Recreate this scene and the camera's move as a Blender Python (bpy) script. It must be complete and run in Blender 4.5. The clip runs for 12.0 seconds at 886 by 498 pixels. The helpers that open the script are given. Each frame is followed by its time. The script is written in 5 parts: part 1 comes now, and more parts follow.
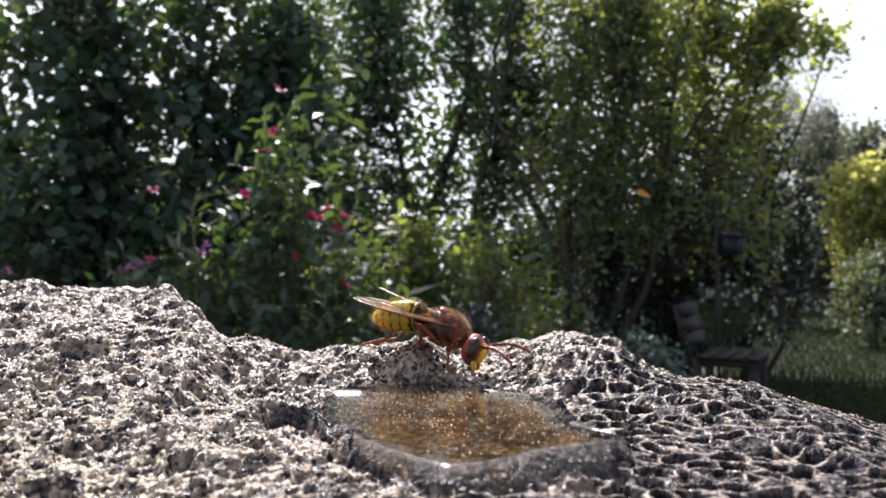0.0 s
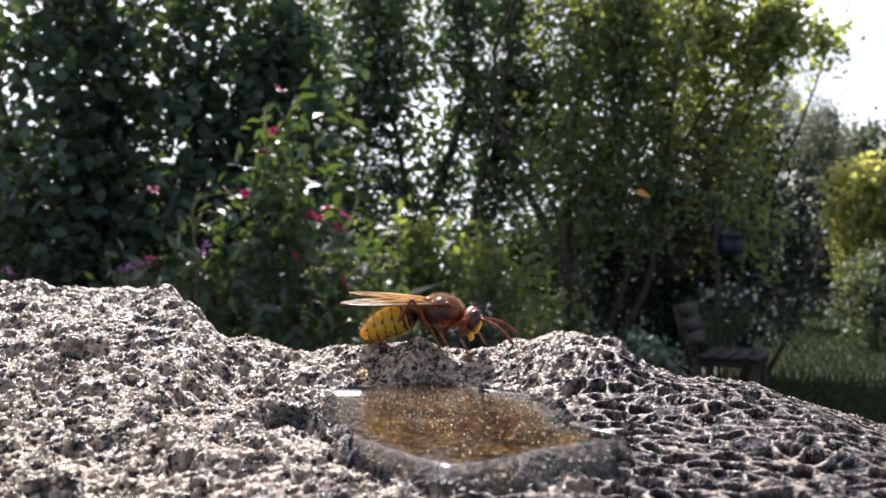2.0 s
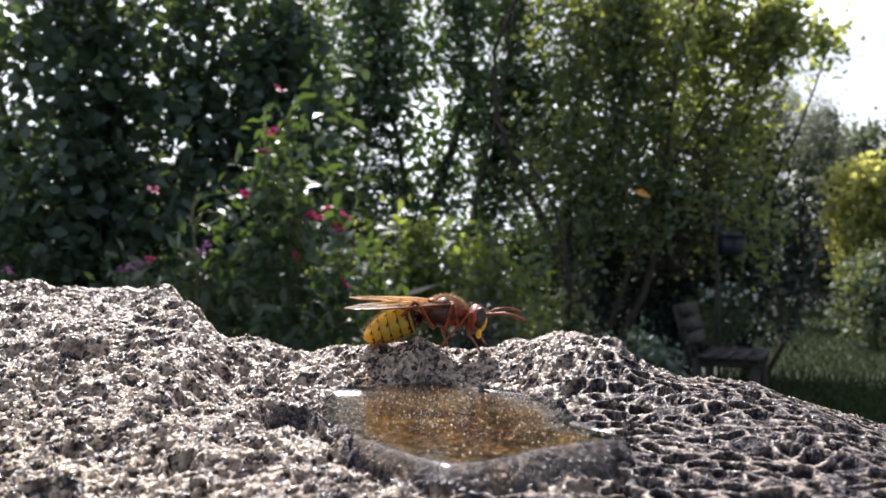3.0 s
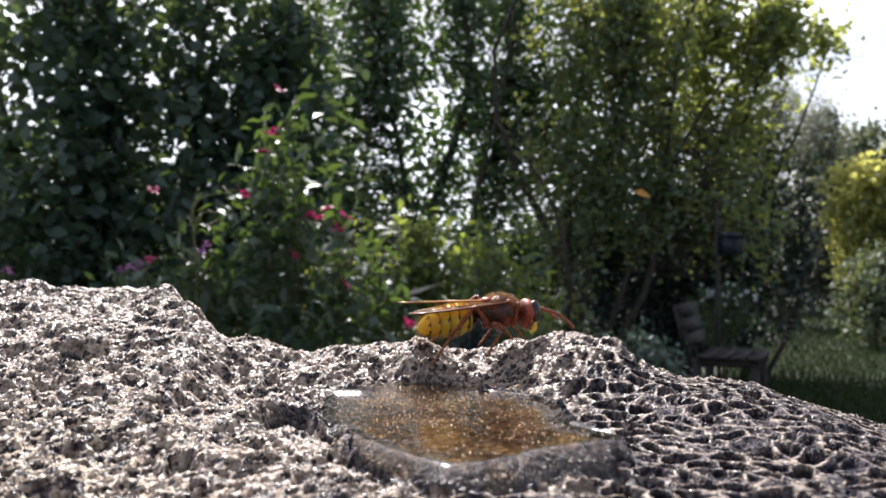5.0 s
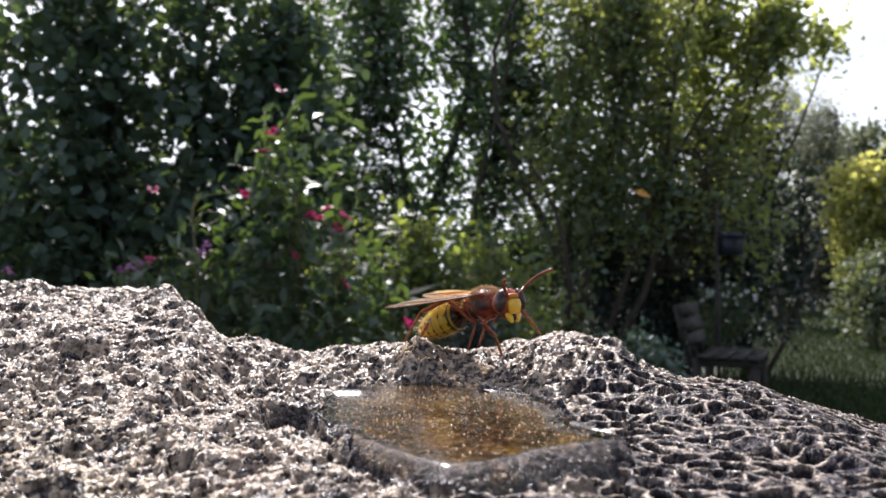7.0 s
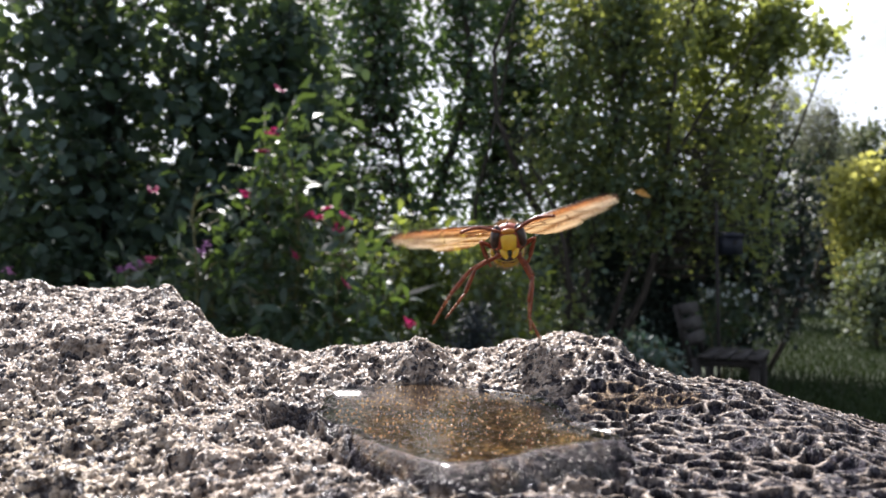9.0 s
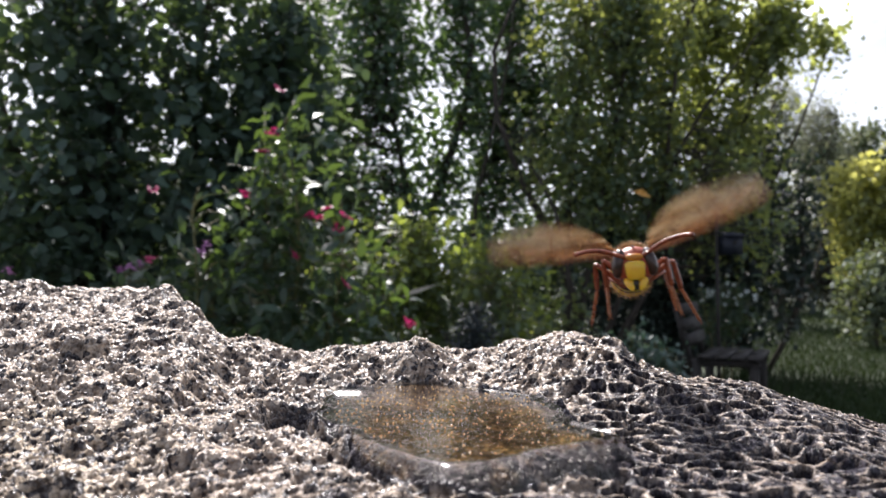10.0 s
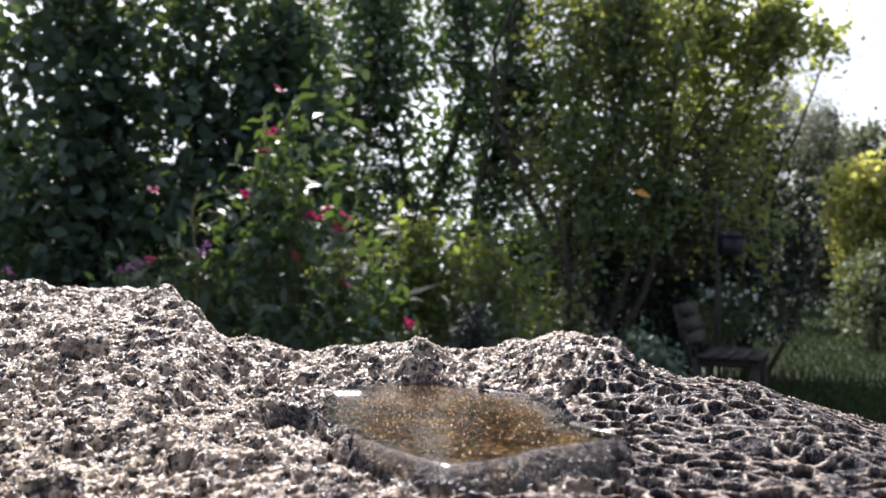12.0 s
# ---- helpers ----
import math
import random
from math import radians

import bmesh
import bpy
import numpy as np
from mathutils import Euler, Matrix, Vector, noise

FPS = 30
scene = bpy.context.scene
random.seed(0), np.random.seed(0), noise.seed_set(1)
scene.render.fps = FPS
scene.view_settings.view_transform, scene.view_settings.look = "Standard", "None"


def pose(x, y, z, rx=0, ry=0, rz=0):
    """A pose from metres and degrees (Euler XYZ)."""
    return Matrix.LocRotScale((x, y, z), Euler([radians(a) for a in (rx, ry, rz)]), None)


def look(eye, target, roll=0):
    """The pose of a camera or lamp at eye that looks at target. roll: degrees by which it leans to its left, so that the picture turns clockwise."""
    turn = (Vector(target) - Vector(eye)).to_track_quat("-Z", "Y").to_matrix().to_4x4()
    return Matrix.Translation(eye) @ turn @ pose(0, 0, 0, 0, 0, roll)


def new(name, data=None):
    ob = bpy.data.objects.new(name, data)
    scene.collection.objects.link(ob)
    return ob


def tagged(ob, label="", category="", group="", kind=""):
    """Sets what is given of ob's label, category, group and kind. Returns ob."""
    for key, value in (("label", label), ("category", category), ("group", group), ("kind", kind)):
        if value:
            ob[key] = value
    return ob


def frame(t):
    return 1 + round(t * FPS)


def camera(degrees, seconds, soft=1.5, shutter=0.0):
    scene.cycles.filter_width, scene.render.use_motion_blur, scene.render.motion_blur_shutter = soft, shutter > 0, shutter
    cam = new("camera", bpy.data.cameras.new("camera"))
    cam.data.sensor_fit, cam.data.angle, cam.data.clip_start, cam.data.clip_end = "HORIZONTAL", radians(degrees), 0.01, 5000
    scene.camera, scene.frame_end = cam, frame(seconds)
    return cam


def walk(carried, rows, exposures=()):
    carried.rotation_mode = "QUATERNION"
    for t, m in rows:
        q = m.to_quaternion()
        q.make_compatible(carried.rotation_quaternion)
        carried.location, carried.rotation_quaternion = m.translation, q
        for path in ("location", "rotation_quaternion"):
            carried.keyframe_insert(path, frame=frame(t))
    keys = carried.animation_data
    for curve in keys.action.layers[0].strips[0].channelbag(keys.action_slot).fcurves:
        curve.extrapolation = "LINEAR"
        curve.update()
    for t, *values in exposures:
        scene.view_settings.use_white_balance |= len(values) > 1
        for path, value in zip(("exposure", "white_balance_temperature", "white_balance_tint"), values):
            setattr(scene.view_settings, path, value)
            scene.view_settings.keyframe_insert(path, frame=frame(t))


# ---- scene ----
EYE_H = 1.0                     # height of the lens over the lawn
MM = 0.001

cam = camera(65, 12.0, soft=1.5, shutter=0.5)
cam.data.dof.use_dof = True
cam.data.dof.focus_distance = 0.110
cam.data.dof.aperture_fstop = 48.0
EYE_POSE = look((0, 0, EYE_H), (0, 1, EYE_H + 0.0398))
walk(cam, [(0.0, EYE_POSE), (12.0, EYE_POSE)], [(0.0, 0.9, 6400, 14), (12.0, 0.9, 6400, 14)])

# ---- sky and sun ----
SUN_EL, SUN_AZ = 49.0, -12.0    # degrees; azimuth from +y towards +x
world = bpy.data.worlds.new("sky")
scene.world = world
world.use_nodes = True
wn, wl = world.node_tree.nodes, world.node_tree.links
wn.clear()
sky = wn.new("ShaderNodeTexSky")
sky.sky_type, sky.sun_disc = "NISHITA", False
sky.sun_elevation, sky.sun_rotation = radians(SUN_EL), radians(SUN_AZ)
sky.air_density, sky.dust_density = 1.0, 3.0
w_co = wn.new("ShaderNodeTexCoord")
w_map = wn.new("ShaderNodeMapping")
w_map.inputs["Scale"].default_value = (1.0, 1.0, 3.0)
w_noise = wn.new("ShaderNodeTexNoise")
w_noise.inputs["Scale"].default_value = 2.6
w_noise.inputs["Detail"].default_value = 6.0
w_ramp = wn.new("ShaderNodeValToRGB")
w_ramp.color_ramp.elements[0].position = 0.47
w_ramp.color_ramp.elements[1].position = 0.66
w_mix = wn.new("ShaderNodeMixRGB")
w_bg = wn.new("ShaderNodeBackground")
w_bg.inputs["Strength"].default_value = 0.058
w_out = wn.new("ShaderNodeOutputWorld")
wl.new(w_co.outputs["Generated"], w_map.inputs["Vector"])
wl.new(w_map.outputs["Vector"], w_noise.inputs["Vector"])
wl.new(w_noise.outputs["Fac"], w_ramp.inputs["Fac"])
w_sep = wn.new("ShaderNodeSeparateXYZ")
w_haze = wn.new("ShaderNodeMapRange")
for key, value in (("From Min", 0.05), ("From Max", 0.42), ("To Min", 0.78), ("To Max", 0.0)):
    w_haze.inputs[key].default_value = value
w_most = wn.new("ShaderNodeMath")
w_most.operation, w_most.use_clamp = "ADD", True
wl.new(w_co.outputs["Generated"], w_sep.inputs["Vector"])
wl.new(w_sep.outputs["Z"], w_haze.inputs["Value"])
wl.new(w_haze.outputs["Result"], w_most.inputs[0])
wl.new(w_ramp.outputs["Color"], w_most.inputs[1])
wl.new(w_most.outputs["Value"], w_mix.inputs["Fac"])
# clouds and haze are brighter towards the sun
w_dot = wn.new("ShaderNodeVectorMath")
w_dot.operation = "DOT_PRODUCT"
w_dot.inputs[1].default_value = (math.sin(radians(SUN_AZ)) * math.cos(radians(SUN_EL)), math.cos(radians(SUN_AZ)) * math.cos(radians(SUN_EL)), math.sin(radians(SUN_EL)))
w_lit = wn.new("ShaderNodeMapRange")
for key, value in (("From Min", 0.0), ("From Max", 1.0), ("To Min", 8.0), ("To Max", 28.0)):
    w_lit.inputs[key].default_value = value
w_cloud = wn.new("ShaderNodeVectorMath")
w_cloud.operation = "SCALE"
w_cloud.inputs[0].default_value = (0.95, 1.0, 1.09)
wl.new(w_co.outputs["Generated"], w_dot.inputs[0])
wl.new(w_dot.outputs["Value"], w_lit.inputs["Value"])
wl.new(w_lit.outputs["Result"], w_cloud.inputs["Scale"])
wl.new(w_cloud.outputs["Vector"], w_mix.inputs["Color2"])
wl.new(sky.outputs["Color"], w_mix.inputs["Color1"])
wl.new(w_mix.outputs["Color"], w_bg.inputs["Color"])
wl.new(w_bg.outputs["Background"], w_out.inputs["Surface"])

sun_data = bpy.data.lights.new("sun", "SUN")
sun_data.energy, sun_data.angle, sun_data.color = 5.0, radians(0.53), (1.0, 0.962, 0.925)
sun = new("sun", sun_data)
_e, _a = radians(SUN_EL), radians(SUN_AZ)
SUN_DIR = Vector((math.sin(_a) * math.cos(_e), math.cos(_a) * math.cos(_e), math.sin(_e)))
sun.matrix_world = Matrix.Translation((0, 0, 30)) @ SUN_DIR.to_track_quat("Z", "Y").to_matrix().to_4x4()


# ---- materials ----
def material(name):
    m = bpy.data.materials.new(name)
    m.use_nodes = True
    nt = m.node_tree
    return m, nt, nt.nodes["Principled BSDF"]


def node(nt, kind, values=None, **attrs):
    n = nt.nodes.new(kind)
    if "operation" in attrs:
        n.operation = attrs["operation"]
    if "blend" in attrs:
        n.blend_type = attrs["blend"]
    if "feature" in attrs:
        n.feature = attrs["feature"]
    for key, value in (values or {}).items():
        n.inputs[key].default_value = value
    return n


def ramp(nt, fac, stops):
    n = nt.nodes.new("ShaderNodeValToRGB")
    els = n.color_ramp.elements
    while len(els) < len(stops):
        els.new(0.5)
    for e, (p, c) in zip(els, stops):
        e.position, e.color = p, (*c, 1)
    nt.links.new(fac, n.inputs["Fac"])
    return n


def noise_tex(nt, scale, detail=4.0, rough=0.55):
    co = nt.nodes.new("ShaderNodeTexCoord")
    n = node(nt, "ShaderNodeTexNoise", {"Scale": scale, "Detail": detail, "Roughness": rough})
    nt.links.new(co.outputs["Object"], n.inputs["Vector"])
    return n


def bump(nt, bsdf, height, strength, distance):
    b = node(nt, "ShaderNodeBump", {"Strength": strength, "Distance": distance})
    nt.links.new(height, b.inputs["Height"])
    nt.links.new(b.outputs["Normal"], bsdf.inputs["Normal"])
    return b


def leaf_material(name, dark, mid, light, glow, through_share=0.5, rough=0.45):
    """Leaf with a waxy face and light that shines through it; colour varies leaf by leaf."""
    m, nt, bsdf = material(name)
    if dark[1] > dark[0] and name != "grass_blade":
        # waxy leaf faces are greyer; a bluish veil is also mixed into their colour
        dark, mid, light = [(0.76 * r + 0.19 * g, g, 0.55 * b + 0.52 * g) for r, g, b in (dark, mid, light)]
    geo = nt.nodes.new("ShaderNodeNewGeometry")
    r = ramp(nt, geo.outputs["Random Per Island"], [(0.0, tuple(c * 2.9 for c in dark)), (0.55, tuple(c * 2.4 for c in mid)), (1.0, light)])
    n = noise_tex(nt, 60.0)
    mix = node(nt, "ShaderNodeMixRGB", {"Fac": 0.35}, blend="MULTIPLY")
    nt.links.new(r.outputs["Color"], mix.inputs["Color1"])
    nt.links.new(n.outputs["Color"], mix.inputs["Color2"])
    nt.links.new(mix.outputs["Color"], bsdf.inputs["Base Color"])
    bsdf.inputs["Roughness"].default_value = rough
    bsdf.inputs["Specular IOR Level"].default_value = 0.55
    tr = nt.nodes.new("ShaderNodeBsdfTranslucent")
    r2 = ramp(nt, geo.outputs["Random Per Island"], [(0.0, tuple(g * 0.6 for g in glow)), (1.0, glow)])
    nt.links.new(r2.outputs["Color"], tr.inputs["Color"])
    sh = node(nt, "ShaderNodeMixShader", {"Fac": through_share})
    nt.links.new(bsdf.outputs["BSDF"], sh.inputs[1])
    nt.links.new(tr.outputs["BSDF"], sh.inputs[2])
    nt.links.new(sh.outputs["Shader"], nt.nodes["Material Output"].inputs["Surface"])
    return m


def plain_material(name, c1, c2, scale, rough, bump_mm=0.0, metal=0.0, coat=0.0):
    m, nt, bsdf = material(name)
    n = noise_tex(nt, scale)
    r = ramp(nt, n.outputs["Fac"], [(0.3, c1), (0.7, c2)])
    nt.links.new(r.outputs["Color"], bsdf.inputs["Base Color"])
    bsdf.inputs["Roughness"].default_value = rough
    bsdf.inputs["Metallic"].default_value = metal
    bsdf.inputs["Coat Weight"].default_value = coat
    if bump_mm:
        n2 = noise_tex(nt, scale * 5)
        bump(nt, bsdf, n2.outputs["Fac"], 0.6, bump_mm * MM)
    return m


def rock_material():
    """Porous lava: grey-brown, dusty and pale on one flank, dark with damp round the hollow, pore shade in its colour.
    """
    m, nt, bsdf = material("lava_stone")
    co = nt.nodes.new("ShaderNodeTexCoord")
    sep = nt.nodes.new("ShaderNodeSeparateXYZ")
    nt.links.new(co.outputs["Object"], sep.inputs["Vector"])
    n1 = noise_tex(nt, 1050.0, 4.0, 0.6)
    n2 = noise_tex(nt, 170.0, 6.0, 0.65)
    warp = noise_tex(nt, 900.0, 2.0)
    shove = node(nt, "ShaderNodeVectorMath", operation="SCALE")
    shove.inputs["Scale"].default_value = 0.0012
    place = node(nt, "ShaderNodeVectorMath", operation="ADD")
    nt.links.new(warp.outputs["Color"], shove.inputs[0])
    nt.links.new(co.outputs["Object"], place.inputs[0])
    nt.links.new(shove.outputs["Vector"], place.inputs[1])
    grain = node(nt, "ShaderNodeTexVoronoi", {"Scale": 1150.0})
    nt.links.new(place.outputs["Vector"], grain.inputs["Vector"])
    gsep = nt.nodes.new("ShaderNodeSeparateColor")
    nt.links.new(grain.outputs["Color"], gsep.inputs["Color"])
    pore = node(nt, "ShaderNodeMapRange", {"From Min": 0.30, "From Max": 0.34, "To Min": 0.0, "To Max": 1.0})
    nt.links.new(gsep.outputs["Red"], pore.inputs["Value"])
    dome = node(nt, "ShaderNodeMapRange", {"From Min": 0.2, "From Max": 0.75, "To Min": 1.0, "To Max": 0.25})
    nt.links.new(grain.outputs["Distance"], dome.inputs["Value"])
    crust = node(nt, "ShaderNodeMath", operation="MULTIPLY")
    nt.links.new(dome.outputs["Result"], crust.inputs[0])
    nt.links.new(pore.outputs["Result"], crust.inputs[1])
    dry = ramp(nt, n1.outputs["Fac"], [(0.38, (0.13, 0.098, 0.077)), (0.5, (0.33, 0.258, 0.20)), (0.61, (0.535, 0.44, 0.342))])
    tan = ramp(nt, n1.outputs["Fac"], [(0.41, (0.08, 0.058, 0.042)), (0.51, (0.44, 0.355, 0.265)), (0.61, (0.69, 0.565, 0.41))])
    wet_shade = ramp(nt, n1.outputs["Fac"], [(0.38, (0.008, 0.007, 0.009)), (0.52, (0.027, 0.024, 0.031)), (0.66, (0.08, 0.072, 0.084))])
    att = nt.nodes.new("ShaderNodeAttribute")
    att.attribute_name = "stain_shade"
    asep = nt.nodes.new("ShaderNodeSeparateColor")
    nt.links.new(att.outputs["Color"], asep.inputs["Color"])
    mixa = nt.nodes.new("ShaderNodeMixRGB")
    nt.links.new(asep.outputs["Green"], mixa.inputs["Fac"])
    nt.links.new(dry.outputs["Color"], mixa.inputs["Color1"])
    nt.links.new(tan.outputs["Color"], mixa.inputs["Color2"])
    # pores are coloured near black, standing in for the shade inside them
    pore_shade = node(nt, "ShaderNodeMixRGB", {"Color1": (0.032, 0.025, 0.024, 1)})
    nt.links.new(pore.outputs["Result"], pore_shade.inputs["Fac"])
    nt.links.new(mixa.outputs["Color"], pore_shade.inputs["Color2"])
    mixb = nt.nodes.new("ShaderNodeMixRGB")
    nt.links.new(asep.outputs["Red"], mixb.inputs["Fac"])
    nt.links.new(pore_shade.outputs["Color"], mixb.inputs["Color1"])
    nt.links.new(wet_shade.outputs["Color"], mixb.inputs["Color2"])
    n5 = noise_tex(nt, 1500.0, 3.0, 0.6)
    coarse = ramp(nt, n2.outputs["Fac"], [(0.34, (0.022, 0.013, 0.008)), (0.47, (0.052, 0.033, 0.018)), (0.57, (0.105, 0.066, 0.029)), (0.68, (0.095, 0.08, 0.036))])
    fine = ramp(nt, n5.outputs["Fac"], [(0.38, (0.35, 0.33, 0.31)), (0.54, (0.95, 0.95, 0.95)), (0.64, (1.9, 1.8, 1.6))])
    silt = node(nt, "ShaderNodeMixRGB", {"Fac": 1.0}, blend="MULTIPLY")
    nt.links.new(coarse.outputs["Color"], silt.inputs["Color1"])
    nt.links.new(fine.outputs["Color"], silt.inputs["Color2"])
    mixc = nt.nodes.new("ShaderNodeMixRGB")
    nt.links.new(asep.outputs["Blue"], mixc.inputs["Fac"])
    nt.links.new(mixb.outputs["Color"], mixc.inputs["Color1"])
    nt.links.new(silt.outputs["Color"], mixc.inputs["Color2"])
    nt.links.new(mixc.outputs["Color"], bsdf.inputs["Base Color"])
    rr = node(nt, "ShaderNodeMapRange", {"From Min": 0.0, "From Max": 1.0, "To Min": 0.40, "To Max": 0.34})
    nt.links.new(asep.outputs["Red"], rr.inputs["Value"])
    # small glassy crystals in a dull ground
    n4 = noise_tex(nt, 1900.0, 2.0, 0.5)
    dull = node(nt, "ShaderNodeMapRange", {"From Min": 0.46, "From Max": 0.55, "To Min": 0.34, "To Max": -0.10})
    nt.links.new(n4.outputs["Fac"], dull.inputs["Value"])
    add = node(nt, "ShaderNodeMath", operation="ADD")
    nt.links.new(rr.outputs["Result"], add.inputs[0])
    nt.links.new(dull.outputs["Result"], add.inputs[1])
    least = node(nt, "ShaderNodeMath", operation="MAXIMUM")
    least.inputs[1].default_value = 0.2
    nt.links.new(add.outputs["Value"], least.inputs[0])
    nt.links.new(least.outputs["Value"], bsdf.inputs["Roughness"])
    spec = node(nt, "ShaderNodeMapRange", {"From Min": 0.46, "From Max": 0.55, "To Min": 0.12, "To Max": 0.9})
    nt.links.new(n4.outputs["Fac"], spec.inputs["Value"])
    soft = node(nt, "ShaderNodeMath", operation="SUBTRACT")
    soft.inputs[0].default_value = 1.0
    nt.links.new(asep.outputs["Blue"], soft.inputs[1])
    part_ = node(nt, "ShaderNodeMath", operation="MULTIPLY")
    nt.links.new(spec.outputs["Result"], part_.inputs[0])
    nt.links.new(soft.outputs["Value"], part_.inputs[1])
    # flakes of mica glitter in the silt
    mica = node(nt, "ShaderNodeMapRange", {"From Min": 0.60, "From Max": 0.64, "To Min": 0.0, "To Max": 1.0})
    nt.links.new(n4.outputs["Fac"], mica.inputs["Value"])
    flake = node(nt, "ShaderNodeMath", operation="MULTIPLY")
    nt.links.new(mica.outputs["Result"], flake.inputs[0])
    nt.links.new(asep.outputs["Blue"], flake.inputs[1])
    keep = node(nt, "ShaderNodeMath", operation="ADD")
    nt.links.new(part_.outputs["Value"], keep.inputs[0])
    nt.links.new(flake.outputs["Value"], keep.inputs[1])
    shine = node(nt, "ShaderNodeMath", operation="MULTIPLY")
    nt.links.new(keep.outputs["Value"], shine.inputs[0])
    nt.links.new(att.outputs["Alpha"], shine.inputs[1])
    nt.links.new(shine.outputs["Value"], bsdf.inputs["Specular IOR Level"])
    n3 = noise_tex(nt, 2600.0, 3.0, 0.6)
    n6 = noise_tex(nt, 1150.0, 5.0, 0.65)
    both = node(nt, "ShaderNodeMath", operation="MULTIPLY_ADD")
    both.inputs[1].default_value = 3.2
    nt.links.new(n6.outputs["Fac"], both.inputs[0])
    nt.links.new(n3.outputs["Fac"], both.inputs[2])
    solid = node(nt, "ShaderNodeMath", operation="MULTIPLY_ADD")
    solid.inputs[1].default_value = 2.6
    nt.links.new(crust.outputs["Value"], solid.inputs[0])
    nt.links.new(both.outputs["Value"], solid.inputs[2])
    bump(nt, bsdf, solid.outputs["Value"], 0.75, 0.00018)
    return m


def water_material():
    m, nt, bsdf = material("water")
    bsdf.inputs["Base Color"].default_value = (0.93, 0.86, 0.72, 1)
    bsdf.inputs["Roughness"].default_value = 0.11
    bsdf.inputs["IOR"].default_value = 1.33
    bsdf.inputs["Transmission Weight"].default_value = 1.0
    n = noise_tex(nt, 1500.0, 3.0)
    bump(nt, bsdf, n.outputs["Fac"], 0.12, 0.0002)
    return m


ROCK = rock_material()
WATER = water_material()
BARK = plain_material("bark", (0.025, 0.02, 0.016), (0.07, 0.056, 0.044), 30.0, 0.85, 4.0)
STEM = plain_material("green_stem", (0.07, 0.10, 0.03), (0.16, 0.13, 0.05), 30.0, 0.6)
HAZEL = leaf_material("broad_leaf", (0.022, 0.042, 0.022), (0.036, 0.068, 0.034), (0.06, 0.09, 0.042), (0.17, 0.25, 0.06), 0.26, 0.65)
BIRCH = leaf_material("small_leaf", (0.03, 0.055, 0.027), (0.05, 0.09, 0.042), (0.09, 0.12, 0.045), (0.22, 0.35, 0.06), 0.36)
WILLOW = leaf_material("stem_shrub_leaf", (0.03, 0.058, 0.028), (0.052, 0.092, 0.042), (0.17, 0.18, 0.07), (0.52, 0.57, 0.12), 0.48)
HEDGE = leaf_material("hedge_leaf", (0.02, 0.036, 0.014), (0.035, 0.06, 0.02), (0.07, 0.10, 0.03), (0.18, 0.25, 0.05), 0.28, 0.62)
# near-black leaf colour that holds the deep shade behind the bench
SHADE_LEAF = leaf_material("shaded_leaf", (0.008, 0.016, 0.010), (0.014, 0.026, 0.016), (0.026, 0.042, 0.024), (0.05, 0.08, 0.03), 0.12, 0.6)
BLUISH = leaf_material("blue_grey_needle", (0.012, 0.019, 0.021), (0.02, 0.03, 0.033), (0.035, 0.046, 0.05), (0.04, 0.06, 0.05), 0.1, 0.6)
LIME = leaf_material("sunlit_leaf", (0.03, 0.05, 0.013), (0.055, 0.08, 0.02), (0.15, 0.16, 0.045), (0.46, 0.56, 0.08), 0.48)
YELLOWED = leaf_material("yellowing_leaf", (0.06, 0.08, 0.02), (0.12, 0.14, 0.03), (0.30, 0.30, 0.08), (0.82, 0.80, 0.2), 0.65, 0.55)
OLIVE = leaf_material("far_leaf", (0.05, 0.07, 0.025), (0.09, 0.115, 0.035), (0.14, 0.16, 0.05), (0.17, 0.20, 0.05), 0.38, 0.65)
GREYED = leaf_material("grey_leaf", (0.08, 0.09, 0.06), (0.13, 0.14, 0.09), (0.24, 0.245, 0.17), (0.36, 0.38, 0.2), 0.5, 0.6)
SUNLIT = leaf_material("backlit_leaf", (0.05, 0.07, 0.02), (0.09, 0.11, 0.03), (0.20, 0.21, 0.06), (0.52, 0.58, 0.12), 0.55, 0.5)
GRASS = leaf_material("grass_blade", (0.013, 0.026, 0.008), (0.019, 0.036, 0.010), (0.042, 0.058, 0.015), (0.045, 0.065, 0.010), 0.2, 0.9)
PETAL = leaf_material("pink_petal", (0.18, 0.012, 0.055), (0.30, 0.022, 0.09), (0.42, 0.06, 0.17), (0.45, 0.03, 0.14), 0.4)
MAUVE = leaf_material("mauve_petal", (0.16, 0.06, 0.16), (0.26, 0.11, 0.26), (0.42, 0.24, 0.40), (0.3, 0.13, 0.28), 0.35)
PALE = leaf_material("pale_floret", (0.40, 0.42, 0.38), (0.55, 0.56, 0.52), (0.7, 0.7, 0.66), (0.5, 0.52, 0.45), 0.35)
BENCH_WOOD = plain_material("weathered_wood", (0.016, 0.014, 0.013), (0.045, 0.038, 0.035), 25.0, 0.75, 2.0)
GLINT_GRAIN = plain_material("glossy_grain", (0.25, 0.13, 0.04), (0.6, 0.42, 0.2), 3000.0, 0.16, coat=1.0)
BLUE_PAINT = plain_material("blue_paint", (0.008, 0.011, 0.022), (0.014, 0.018, 0.034), 30.0, 0.6, 1.0)
HOLE_DARK = plain_material("hole_dark", (0.02, 0.02, 0.02), (0.05, 0.045, 0.04), 60.0, 0.55, 0.5, 0.7)


